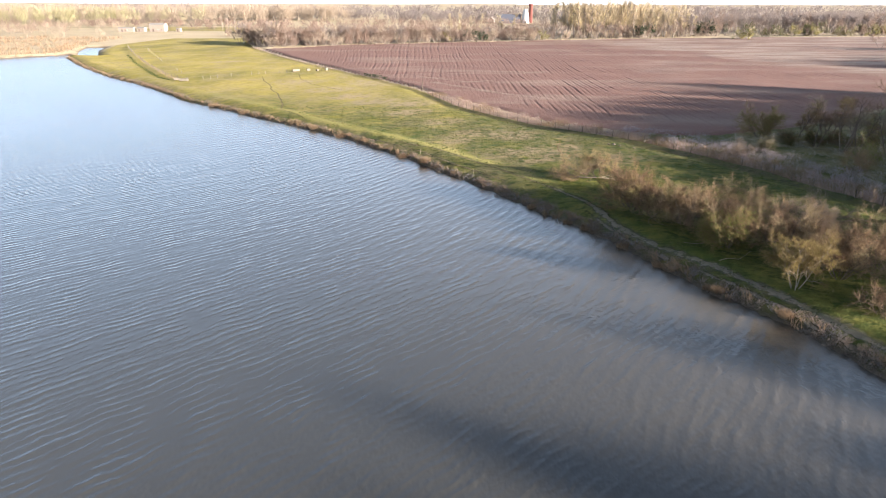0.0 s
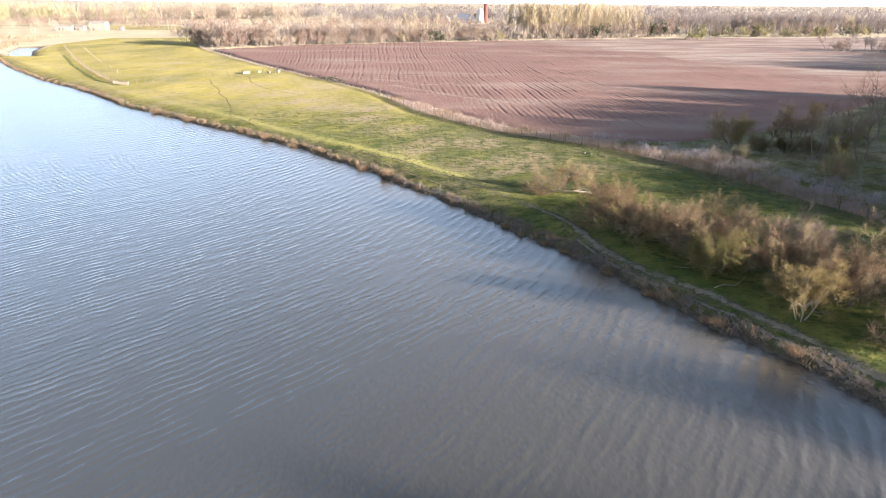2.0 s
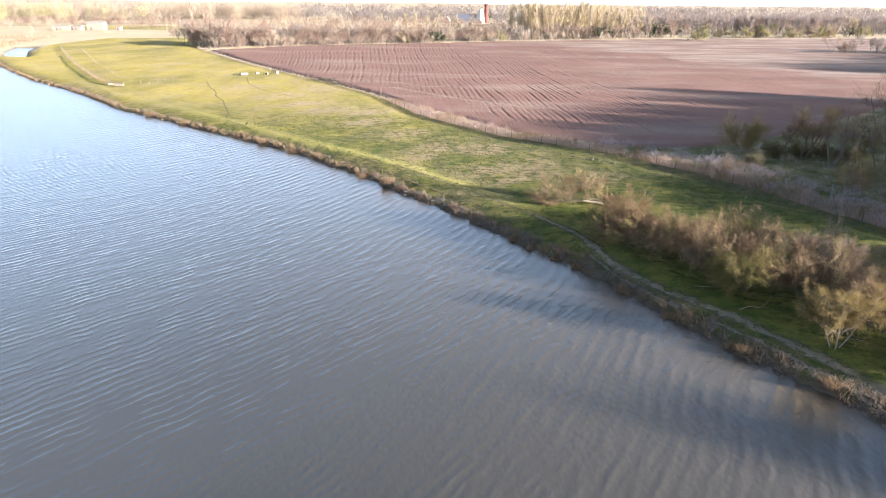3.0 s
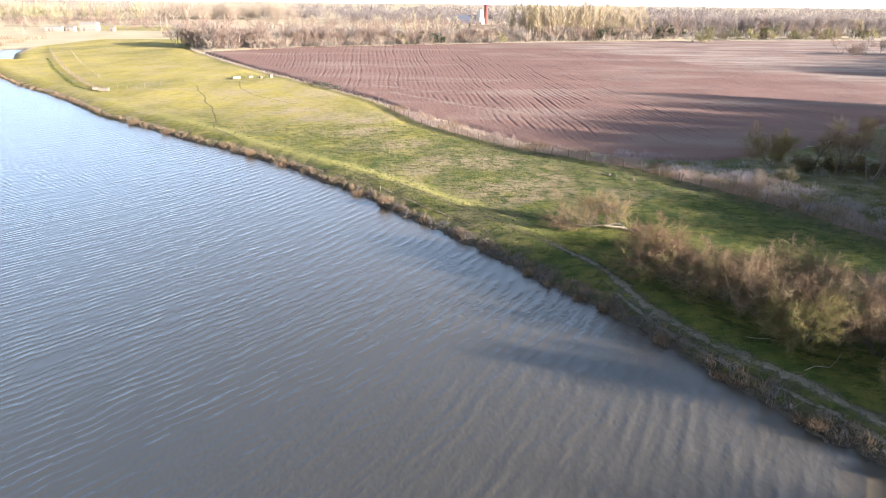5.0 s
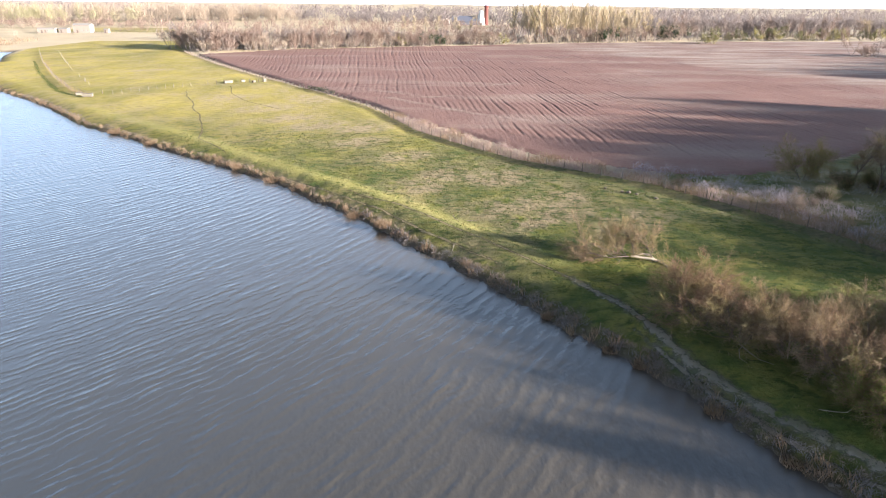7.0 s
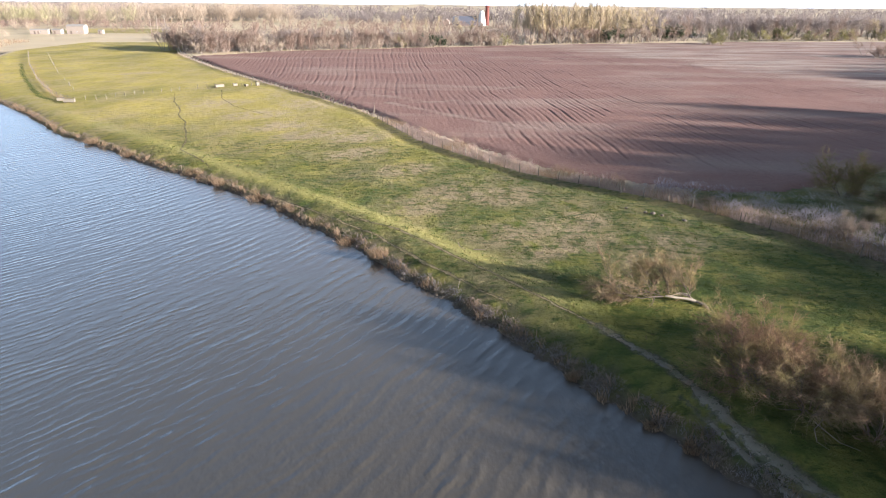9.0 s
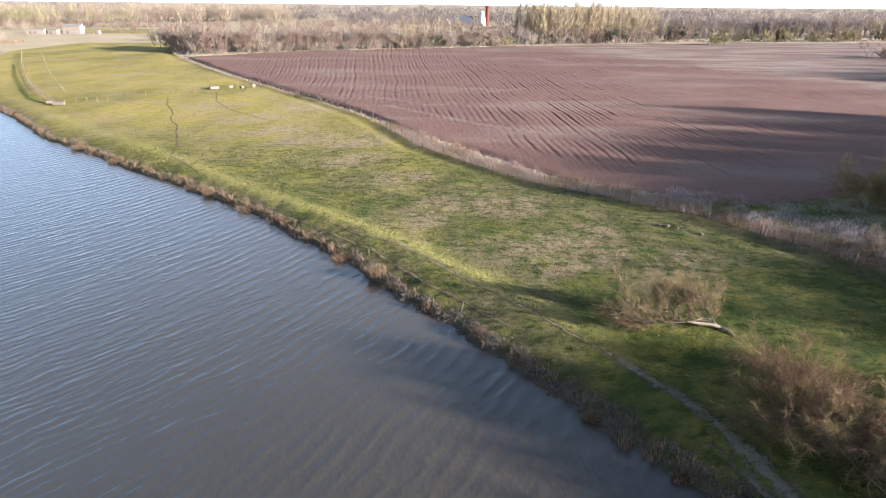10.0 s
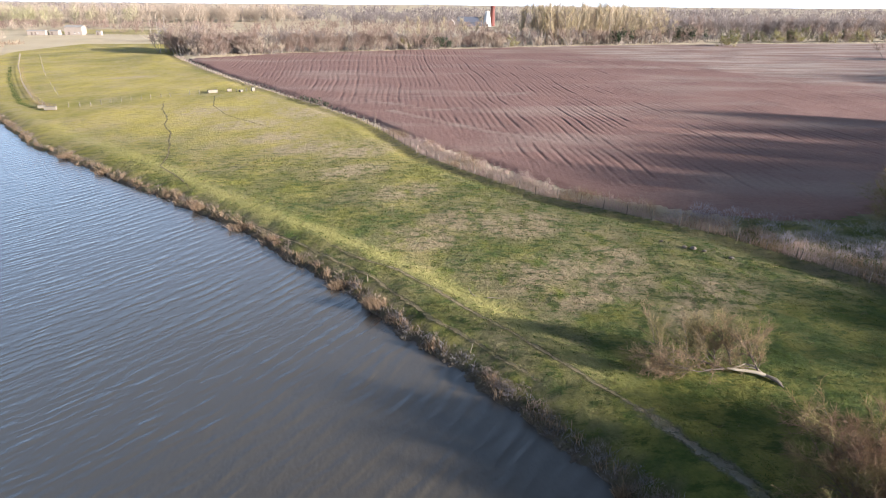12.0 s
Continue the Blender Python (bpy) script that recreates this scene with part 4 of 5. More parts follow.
def thicket(centres, heights, radii, count, width, rng):
    """Many slender sprays that fill the crowns of a distant wood."""
    n = len(centres)
    who = np.repeat(np.arange(n), count)
    m = len(who)
    d = unit(rng.normal(0, 1, (m, 3)))
    q = d * rng.uniform(0.25, 1.0, (m, 1)) ** 0.5
    h, r = heights[who], radii[who]
    p = np.column_stack([centres[who, 0] + q[:, 0] * r, centres[who, 1] + q[:, 1] * r, centres[who, 2] + h * (0.55 + 0.45 * q[:, 2])])
    way = unit(np.column_stack([q[:, 0] * 0.6, q[:, 1] * 0.6, 0.8 + 0.3 * np.abs(q[:, 2])]) + rng.normal(0, 0.25, (m, 3)))
    ln = h * rng.uniform(0.10, 0.28, m)
    lines = np.stack([p - way * ln[:, None] * 0.5, p + way * ln[:, None] * 0.5], 1)
    crowns = tubes(lines, np.stack([np.full(m, width), np.full(m, width * 0.4)], 1) * rng.uniform(0.6, 1.4, (m, 1)), 2)
    foot = centres + np.array([0, 0, -0.3])
    stems = tubes(np.stack([foot, foot + np.column_stack([rng.normal(0, 0.4, n), rng.normal(0, 0.4, n), heights * 0.7])], 1), np.column_stack([heights * 0.014, heights * 0.006]), 3)
    return merge(crowns, stems)


def wood_stuff(name, label, mat, boxes, heights, radius, count, width, seed):
    rng = np.random.default_rng(seed)
    xs, ys = [], []
    for (ax, ay), (bx, by), deep, n in boxes:
        ln = math.hypot(bx - ax, by - ay)
        s, o = rng.uniform(0, 1, n), rng.uniform(0, deep, n)
        xs.append(ax + (bx - ax) * s - (by - ay) / ln * o)
        ys.append(ay + (by - ay) * s + (bx - ax) / ln * o)
    x, y = np.concatenate(xs), np.concatenate(ys)
    c = np.column_stack([x, y, land(x, y)])
    h = rng.uniform(*heights, len(x))
    v, f = thicket(c, h, radius * rng.uniform(0.7, 1.3, len(x)), count, width, rng)
    return tagged(new(name, mesh_from(name, v, f, mat)), label, "woodland", kind="stuff")


# undergrowth that fills the belt beside ditch and field
wood_stuff("belt_undergrowth", "low bare undergrowth in the tree belt beside the lake", TWIG_BROWN, [((58, 38), (56, 12), 6, 18)], (6.5, 8.2), 2.6, 200, 0.13, 7)
wood_stuff("belt_brushwood", "bare brushwood in the tree belt beside the lake", TWIG_BROWN, [((58.5, 29), (57.5, 23.5), 6, 7)], (10.0, 11.6), 2.4, 95, 0.11, 16)
wood_stuff("belt_thicket", "dense bare thicket in the tree belt beside the lake", TWIG_BROWN, [((58, 51), (56, 38.5), 7, 13)], (9.2, 11.0), 2.8, 170, 0.13, 13)
wood_stuff("bank_belt_thicket", "tall dense bare thicket in the tree belt beside the lake", TWIG_BROWN, [((60, 64), (58, 53), 7, 17)], (11.8, 13.4), 2.9, 190, 0.14, 17)
wood_stuff("high_belt_thicket", "high bare thicket in the tree belt beside the lake", TWIG_BROWN, [((62, 11), (58, -2), 8, 11), ((66, -10), (50, -26), 10, 12)], (13.5, 16.5), 3.0, 90, 0.12, 8)
wood_stuff("low_belt_thicket", "lower bare thicket in the tree belt beside the field", TWIG_BROWN, [((90, 102), (67, 73), 9, 40)], (9.2, 12.2), 3.2, 150, 0.13, 14)
wood_stuff("tall_belt_thicket", "tall bare trees in the belt beside the field", TWIG_BROWN,
           [((104, 118), (86, 97), 10, 24), ((126, 146), (104, 118), 10, 28), ((143, 168), (126, 146), 10, 20), ((300, 326), (205, 240), 10, 70), ((430, 450), (300, 326), 12, 76)], (17.0, 22.5), 4.0, 120, 0.16, 12)
wood_stuff("sparse_belt_trees", "sparse tall bare trees in the belt beside the field", TWIG_BROWN, [((82, 92), (66, 66), 8, 13)], (15, 19), 3.4, 50, 0.10, 15)
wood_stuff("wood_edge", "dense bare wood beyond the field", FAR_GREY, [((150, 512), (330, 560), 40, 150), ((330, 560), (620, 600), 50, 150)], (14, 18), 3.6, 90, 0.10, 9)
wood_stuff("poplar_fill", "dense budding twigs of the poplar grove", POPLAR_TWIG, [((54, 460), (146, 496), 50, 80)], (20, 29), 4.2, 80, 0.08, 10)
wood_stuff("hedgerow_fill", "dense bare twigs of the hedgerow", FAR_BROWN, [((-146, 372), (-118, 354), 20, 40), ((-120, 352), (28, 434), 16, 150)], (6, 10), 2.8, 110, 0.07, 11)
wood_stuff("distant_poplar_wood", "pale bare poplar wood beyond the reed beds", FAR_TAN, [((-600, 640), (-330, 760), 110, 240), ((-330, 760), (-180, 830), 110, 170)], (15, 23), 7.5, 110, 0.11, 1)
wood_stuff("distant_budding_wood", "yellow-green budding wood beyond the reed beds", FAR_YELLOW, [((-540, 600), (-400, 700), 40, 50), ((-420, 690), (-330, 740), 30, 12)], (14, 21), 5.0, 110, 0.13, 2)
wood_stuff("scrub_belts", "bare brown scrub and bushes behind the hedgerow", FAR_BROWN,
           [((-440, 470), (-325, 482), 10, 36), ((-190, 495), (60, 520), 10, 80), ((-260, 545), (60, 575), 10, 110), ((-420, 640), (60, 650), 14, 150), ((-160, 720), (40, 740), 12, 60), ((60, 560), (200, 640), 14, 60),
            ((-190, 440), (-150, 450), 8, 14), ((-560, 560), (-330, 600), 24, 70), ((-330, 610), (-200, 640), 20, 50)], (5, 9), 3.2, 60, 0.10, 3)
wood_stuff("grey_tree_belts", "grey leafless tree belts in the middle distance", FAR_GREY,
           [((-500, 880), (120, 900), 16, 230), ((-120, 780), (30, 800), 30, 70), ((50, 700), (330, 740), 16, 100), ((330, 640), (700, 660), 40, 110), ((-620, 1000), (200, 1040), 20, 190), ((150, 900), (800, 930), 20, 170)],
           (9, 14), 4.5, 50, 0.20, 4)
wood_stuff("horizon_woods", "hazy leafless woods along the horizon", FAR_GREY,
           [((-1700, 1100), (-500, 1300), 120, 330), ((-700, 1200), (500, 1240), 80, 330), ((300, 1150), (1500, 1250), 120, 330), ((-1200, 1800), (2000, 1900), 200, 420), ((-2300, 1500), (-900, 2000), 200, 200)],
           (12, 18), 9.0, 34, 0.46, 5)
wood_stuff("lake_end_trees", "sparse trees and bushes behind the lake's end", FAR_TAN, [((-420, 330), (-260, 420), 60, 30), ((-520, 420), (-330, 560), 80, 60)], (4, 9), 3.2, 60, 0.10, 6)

# ---- reeds and grass ----
def pieces_of(v_f_list, name, label, mat, category):
    v, f = merge(*v_f_list)
    return tagged(new(name, mesh_from(name, v, f, mat)), label, category, kind="stuff")


def scatter(rng, n, x0, x1, y0, y1):
    return rng.uniform(x0, x1, n), rng.uniform(y0, y1, n)


def along_shore(rng, n, y0, y1, d0, d1):
    """Random places on the east bank, d0 to d1 metres in from the water."""
    e = np.array(EAST_SHORE)
    s = np.r_[0, np.cumsum(np.hypot(*np.diff(e, axis=0).T))]
    lo, hi = np.interp(y0, e[:, 1], s), np.interp(y1, e[:, 1], s)
    t = rng.uniform(lo, hi, n)
    x, y = np.interp(t, s, e[:, 0]), np.interp(t, s, e[:, 1])
    tx, ty = np.interp(t + 1, s, e[:, 0]) - x, np.interp(t + 1, s, e[:, 1]) - y
    ln = np.hypot(tx, ty) + 1e-9
    o = rng.uniform(d0 - 1.2, d1 + 1.2, n)
    x, y = x + ty / ln * o, y - tx / ln * o
    d = shore(x, y)
    ok = (d > d0) & (d < d1)
    return x[ok], y[ok], d[ok]


def clumped(rng, x, y, per, radius):
    k = len(x) * per
    a, r = rng.uniform(0, 6.283, k), radius * np.sqrt(rng.uniform(0, 1, k))
    return np.repeat(x, per) + np.cos(a) * r, np.repeat(y, per) + np.sin(a) * r


rng = np.random.default_rng(11)
x, y, d = along_shore(rng, 5200, 20, 292, -0.1, 1.1)
keep = waver(x, y, 6.0, 2.0) + 0.5 * waver(x, y, 2.2, 5.0) > np.where(y < 90, 0.16, 0.08)
x, y = clumped(rng, x[keep], y[keep], 10, 0.28)
h = rng.uniform(0.35, 0.85, len(x)) * (1 + 0.35 * waver(x, y, 7.0, 3.0))
pieces_of([blades(rng, np.column_stack([x, y]), np.maximum(land(x, y), 0) - 0.05, h, rng.uniform(0.025, 0.06, len(x)), 0.7, (-0.25, -0.15))], "shore_reeds",
          "dry straw-coloured reed tufts along the eroded bank", REED, "reeds")
x, y, d = along_shore(rng, 7000, 20, 104, 0.2, 3.0)
keep = (d < np.interp(y, [20, 70, 84, 104], [1.7, 1.7, 1.4, 1.0])) & (waver(x, y, 4.0, 2.0) + 0.6 * waver(x, y, 1.5, 4.0) > -0.12)
x, y = x[keep], y[keep]
x, y = clumped(rng, x, y, 9, 0.3)
h = rng.uniform(0.12, 0.42, len(x))
pieces_of([blades(rng, np.column_stack([x, y]), land(x, y) - 0.05, h, rng.uniform(0.02, 0.045, len(x)), 1.7)], "bank_brush", "grey dead weeds and stalks on the bank", REED_GREY, "weeds")
x, y, d = along_shore(rng, 2200, 90, 200, 0.4, 1.7)
x, y = clumped(rng, x, y, 6, 0.3)
pieces_of([blades(rng, np.column_stack([x, y]), land(x, y) - 0.03, rng.uniform(0.2, 0.5, len(x)), rng.uniform(0.025, 0.05, len(x)), 0.8)], "bank_weeds",
          "brownish dead weeds above the water's edge", TWIG_GREY, "weeds")

# clods and stones that the waves have washed out of the bank
CLOD = varied("washed_bank_earth", (0.035, 0.027, 0.020), (0.14, 0.11, 0.082), scale=5.0)
bm = bmesh.new()
bmesh.ops.create_icosphere(bm, subdivisions=1, radius=1.0)
ball_v, ball_f = np.array([tuple(v.co) for v in bm.verts]), np.array([[v.index for v in f.verts] for f in bm.faces])
bm.free()
x, y, d = along_shore(rng, 5200, 26, 150, -0.15, 0.45)
keep = waver(x, y, 3.0, 1.0) + 0.6 * waver(x, y, 1.1, 3.0) > -0.1
x, y = x[keep], y[keep]
r = rng.uniform(0.04, 0.13, len(x)) * (1 + 0.5 * rng.uniform(0, 1, len(x)) ** 3)
v = ball_v[None] * (r[:, None] * rng.uniform(0.65, 1.3, (len(x), len(ball_v))))[:, :, None] * np.array([1.2, 1.0, 0.8])
v = v + np.column_stack([x, y, np.maximum(land(x, y), -0.02) + r * 0.25])[:, None]
f = ball_f[None] + (np.arange(len(x)) * len(ball_v))[:, None, None]
tagged(new("bank_clods", mesh_from("bank_clods", v.reshape(-1, 3), f.reshape(-1, 3), CLOD)), "dark earth clods and stones at the waterline", "clods", kind="stuff")

# tangled low scrub on the bank, just above the water
for name, text, mat, y0, y1, d1, n in (("bank_scrub", "grey tangled dead scrub on the eroded bank", TWIG_GREY, 30, 88, 1.5, 620), ("shore_scrub", "brown tangled scrub at the water's edge", TWIG_BROWN, 92, 190, 1.0, 420)):
    x, y, d = along_shore(rng, n * 3, y0, y1, 0.05, d1)
    keep = waver(x, y, 5.0, 6.0) + 0.5 * waver(x, y, 1.8, 2.0) > -0.05
    x, y = x[keep][:n], y[keep][:n]
    c = np.column_stack([x, y, np.maximum(land(x, y), 0) - 0.12])
    v, f = thicket(c, rng.uniform(0.3, 0.75, len(x)), rng.uniform(0.25, 0.6, len(x)), 70, 0.012, rng)
    tagged(new(name, mesh_from(name, v, f, mat)), text, "scrub", kind="stuff")

# the reed strip between fence and field
def along_line(rng, line, n, o0, o1):
    """Random places beside a line, o0 to o1 metres to its right as one walks along it."""
    s = np.r_[0, np.cumsum(np.hypot(*np.diff(line, axis=0).T))]
    t = rng.uniform(0, s[-1], n)
    i = np.clip(np.searchsorted(s, t) - 1, 0, len(line) - 2)
    f = ((t - s[i]) / (s[i + 1] - s[i]))[:, None]
    d = unit(line[i + 1] - line[i])
    p = line[i] * (1 - f) + line[i + 1] * f + np.column_stack([d[:, 1], -d[:, 0]]) * rng.uniform(o0, o1, n)[:, None]
    return p[:, 0], p[:, 1]


x, y = along_line(rng, FENCE[2:15], 52000, 0.3, 8.0)
dfe, _ = edge_distance(FENCE, x, y, closed=False)
dfi, inside = edge_distance(FIELD, x, y)
wide = np.interp(y, [60, 90, 118, 135, 160, 178, 195], [5.5, 6.0, 5.5, 5.0, 6.0, 3.6, 2.0])
keep = (dfe < wide * (0.85 + 0.3 * waver(x, y, 8.0, 1.0))) & (~inside | (dfi < 0.6)) & (rng.uniform(0, 1, len(x)) < 0.85 + 0.4 * waver(x, y, 3.0, 4.0))
x, y = x[keep], y[keep]
h = rng.uniform(0.35, 1.45, len(x)) * (0.85 + 0.35 * waver(x, y, 9.0, 2.0) + 0.3 * waver(x, y, 2.4, 4.0))
pink = waver(x, y, 14.0, 6.0) + rng.normal(0, 0.25, len(x)) > -0.1
for name, mat, text, sel in (("fence_reeds", REED_PINK, "tall faded pinkish reeds along the field fence", pink), ("fence_dry_grass", REED, "tall dry straw grass along the field fence", ~pink)):
    pieces_of([blades(rng, np.column_stack([x, y])[sel], land(x, y)[sel] - 0.05, h[sel], rng.uniform(0.018, 0.036, sel.sum()), 1.0, (-0.12, 0.05))], name, text, mat, "reeds")
x, y = scatter(rng, 60000, -138, -14, 180, 352)
dfe, _ = edge_distance(FENCE, x, y, closed=False)
fx = np.interp(y, FENCE[:, 1], FENCE[:, 0])
keep = (x > fx - 0.3) & (dfe < 2.6)
x, y = x[keep], y[keep]
pieces_of([blades(rng, np.column_stack([x, y]), land(x, y) - 0.05, rng.uniform(0.2, 0.8, len(x)), rng.uniform(0.04, 0.08, len(x)), 1.0)], "fence_verge_grass",
          "pale dry grass along the far field fence", REED_PINK, "grass")
# dead reeds and rough grass round the ditch
x, y = scatter(rng, 40000, 34, 80, 72, 124)
dfe, _ = edge_distance(FENCE, x, y, closed=False)
_, inside = edge_distance(FIELD, x, y)
fx = np.interp(y, FENCE[:, 1], FENCE[:, 0])
keep = (x > fx) & (dfe > 4.0) & ~inside & (waver(x, y, 7.0, 8.0) > 0.08)
x, y = x[keep], y[keep]
pieces_of([blades(rng, np.column_stack([x, y]), land(x, y) - 0.05, rng.uniform(0.2, 0.6, len(x)), rng.uniform(0.016, 0.032, len(x)), 3.0, (-0.8, 0.5))], "fallen_reeds",
          "bleached fallen reeds round the ditch", REED_PALE, "reeds")
# mounds of grey dead brush between the fence and the ditch trees
x, y = along_line(rng, FENCE[3:10], 150, 2.0, 11.0)
_, inside = edge_distance(FIELD, x, y)
keep = ~inside & (waver(x, y, 8.0, 3.0) > -0.35)
x, y = x[keep], y[keep]
v, f = thicket(np.column_stack([x, y, land(x, y) - 0.3]), rng.uniform(0.9, 1.9, len(x)), rng.uniform(0.9, 1.9, len(x)), 170, 0.017, rng)
tagged(new("dead_brush", mesh_from("dead_brush", v, f, BRUSH_GREY)), "pale grey tangled dead brush beside the ditch", "brush", kind="stuff")
# far reed beds at the lake's end
x, y = scatter(rng, 26000, -420, -205, 230, 430)
d = shore(x, y)
keep = (d > 0.5) & (x < np.interp(y, [230, 300, 350, 430], [-215, -207, -228, -250])) & ((d < 14) | (waver(x, y, 40.0, 2.0) > 0.1))
x, y = x[keep], y[keep]
pieces_of([blades(rng, np.column_stack([x, y]), np.maximum(land(x, y), 0) - 0.1, rng.uniform(1.2, 2.4, len(x)), rng.uniform(0.12, 0.25, len(x)), 0.3)], "far_reed_bed",
          "pale golden reed bed at the lake's end", REED, "reeds")

# dark weeds in the pasture ditch
line = np.array([(-104, 199.5), (-111, 206), (-123, 222), (-145, 253), (-171, 293)], float)
q = rng.uniform(0, 1, 5000) * 4
i = np.minimum(q.astype(int), 3)
x = line[i, 0] * (1 - q + i) + line[i + 1, 0] * (q - i) + rng.normal(0, 0.4, 5000)
y = line[i, 1] * (1 - q + i) + line[i + 1, 1] * (q - i) + rng.normal(0, 0.4, 5000)
pieces_of([blades(rng, np.column_stack([x, y]), land(x, y) - 0.05, rng.uniform(0.10, 0.28, 5000), rng.uniform(0.04, 0.09, 5000), 0.9)], "ditch_weeds",
          "dark green weeds along the pasture ditch", LEAF_OLIVE, "weeds")
x, y = (x + 3.5 + rng.normal(0, 0.4, 5000))[:1800], (y + 1.2 + rng.normal(0, 0.4, 5000))[:1800]
pieces_of([blades(rng, np.column_stack([x, y]), land(x, y) - 0.05, rng.uniform(0.12, 0.3, 1800), rng.uniform(0.04, 0.08, 1800), 1.0)], "pasture_verge",
          "dry straw grass along the pasture fence", REED, "grass")
# meadow grass
x, y = scatter(rng, 48000, -60, 50, 36, 150)
d = shore(x, y)
fx = np.interp(y, FENCE[:, 1], FENCE[:, 0])
keep = (d > 0.9) & (x < fx) & (waver(x, y, 2.3, 3.0) + 0.6 * waver(x, y, 11.0, 1.0) > 0.08) & (rng.uniform(0, 1, len(x)) < np.clip(1.5 - (y - 60) / 90, 0.25, 1))
x, y = clumped(rng, x[keep], y[keep], 4, 0.22)
pieces_of([blades(rng, np.column_stack([x, y]), land(x, y) - 0.02, rng.uniform(0.08, 0.17, len(x)), rng.uniform(0.03, 0.06, len(x)), 1.1)], "meadow_grass",
          "short green meadow grass tufts", GRASS, "grass")
x, y = scatter(rng, 16000, -60, 50, 36, 150)
d = shore(x, y)
fx = np.interp(y, FENCE[:, 1], FENCE[:, 0])
keep = (d > 1.5) & (x < fx) & (waver(x, y, 3.1, 7.0) + 0.7 * waver(x, y, 13.0, 4.0) > np.where((x > 7) & (y < 96), 0.5, 0.22))
x, y = clumped(rng, x[keep], y[keep], 4, 0.16)
pieces_of([blades(rng, np.column_stack([x, y]), land(x, y) - 0.02, rng.uniform(0.10, 0.30, len(x)), rng.uniform(0.025, 0.05, len(x)), 1.0)], "dry_meadow_grass",
          "dry straw-coloured grass tufts in the meadow", GRASS_DRY, "grass")


def reed_clump(x, y, radius, height, count, seed, mat=None):
    rng = np.random.default_rng(seed)
    a, r = rng.uniform(0, 6.283, count), radius * np.sqrt(rng.uniform(0, 1, count))
    p = np.column_stack([np.cos(a) * r * 1.3, np.sin(a) * r])
    ob = new("reed_clump", mesh_from("reed_clump", *blades(rng, p, np.full(count, -0.1), rng.uniform(0.5, 1.0, count) * height, rng.uniform(0.03, 0.06, count), 0.75, (-0.3, -0.2)), mat or REED))
    ob.matrix_basis = pose(x, y, max(0.0, float(land(x, y))))
    return tagged(ob, "large straw-coloured reed clump at the water's edge", "reeds", "reed clumps on the shore")


for n, (x, y, r, h) in enumerate([(-10.3, 98.3, 0.8, 1.2), (-28.8, 118.6, 1.0, 0.9), (-36.0, 125.2, 0.8, 0.9), (-69, 152.4, 1.0, 0.9), (-57.6, 142.9, 0.9, 1.1), (-14.4, 102.9, 0.8, 0.9), (5.7, 76.6, 0.5, 0.6),
                                  (11.4, 69.0, 0.5, 0.5), (14.6, 63.6, 0.5, 0.5), (17.4, 58.7, 0.6, 0.6), (25.0, 47.9, 0.5, 0.8), (20.6, 53.6, 0.5, 0.5), (9.7, 71.2, 0.5, 0.5), (21.0, 52.6, 0.5, 0.6)]):
    reed_clump(x, y, r, h, 260, 300 + n)

# ---- fences ----
POST_MESHES = []
for n in range(4):
    l = np.array([[(0, 0, -0.3), (0.02 * n - 0.03, 0.01, 0.5), (0.03 * n - 0.04, 0.02, 1.0), (0.04 * n - 0.05, 0.03, 1.35)]])
    POST_MESHES.append(mesh_from("post", *tubes(l, np.array([[0.065, 0.06, 0.055, 0.03]]), 6), POST))


def fence(line, gap, label, wires, seed, name="fence", skip=0.0, tall=1.0, rail=0.0):
    rng = random.Random(seed)
    p = np.array(line, float)
    s = np.r_[0, np.cumsum(np.hypot(*np.diff(p, axis=0).T))]
    t = np.arange(0, s[-1], gap)
    x, y = np.interp(t, s, p[:, 0]), np.interp(t, s, p[:, 1])
    z = land(x, y)
    ob = new(name)
    ob.matrix_basis = pose(x[0], y[0], float(z[0]))
    back = ob.matrix_basis.inverted()
    for px, py, pz in zip(x, y, z):
        if rng.random() < skip:
            continue
        q = part("post", POST_MESHES[rng.randrange(4)], None, ob)
        k = tall * rng.uniform(0.85, 1.12)
        q.matrix_basis = back @ pose(px + rng.uniform(-.15, .15), py, pz, rng.uniform(-5, 5), rng.uniform(-5, 5), rng.uniform(0, 360)) @ Matrix.Diagonal((1.1, 1.1, k, 1))
    for hgt in wires:
        l = np.column_stack([x - x[0], y - y[0], z - z[0] + hgt * tall])[None]
        part("rail" if rail else "wire", tubes(l, np.full((1, len(x)), rail or 0.006), 4 if rail else 3), PALE_BARK if rail else WIRE, ob)
    return tagged(ob, label, "fence")


fence(FENCE[2:6], 3.3, "weathered wooden post and wire fence before dead reeds", (0.45, 0.8, 1.15), 8)
fence(FENCE[5:8], 3.3, "weathered wooden post and rail fence before dead reeds", (0.45, 0.95), 1, rail=0.03)
fence(FENCE[7:], 3.3, "weathered wooden post and wire fence along the field", (0.45, 0.8, 1.15), 7)
fence([(-96, 201), (-92, 201.5), (-90.5, 204), (-84, 213.6), (-72, 225.5), (-59, 233)], 2.6, "row of leaning stakes across the meadow", (), 2, "stake_row", 0.15, 0.8)
fence([(-96.5, 197), (-100.5, 200), (-111, 211), (-131, 238.5), (-162, 284), (-200, 344)], 3.4, "pale wooden pasture fence along the ditch", (0.5, 1.0), 3, skip=0.1, rail=0.05)
fence([(-95, 200), (-100, 206), (-114, 226), (-136, 258), (-158, 292), (-185, 335)], 4.0, "second pale wooden pasture fence along the ditch", (), 4, skip=0.5)
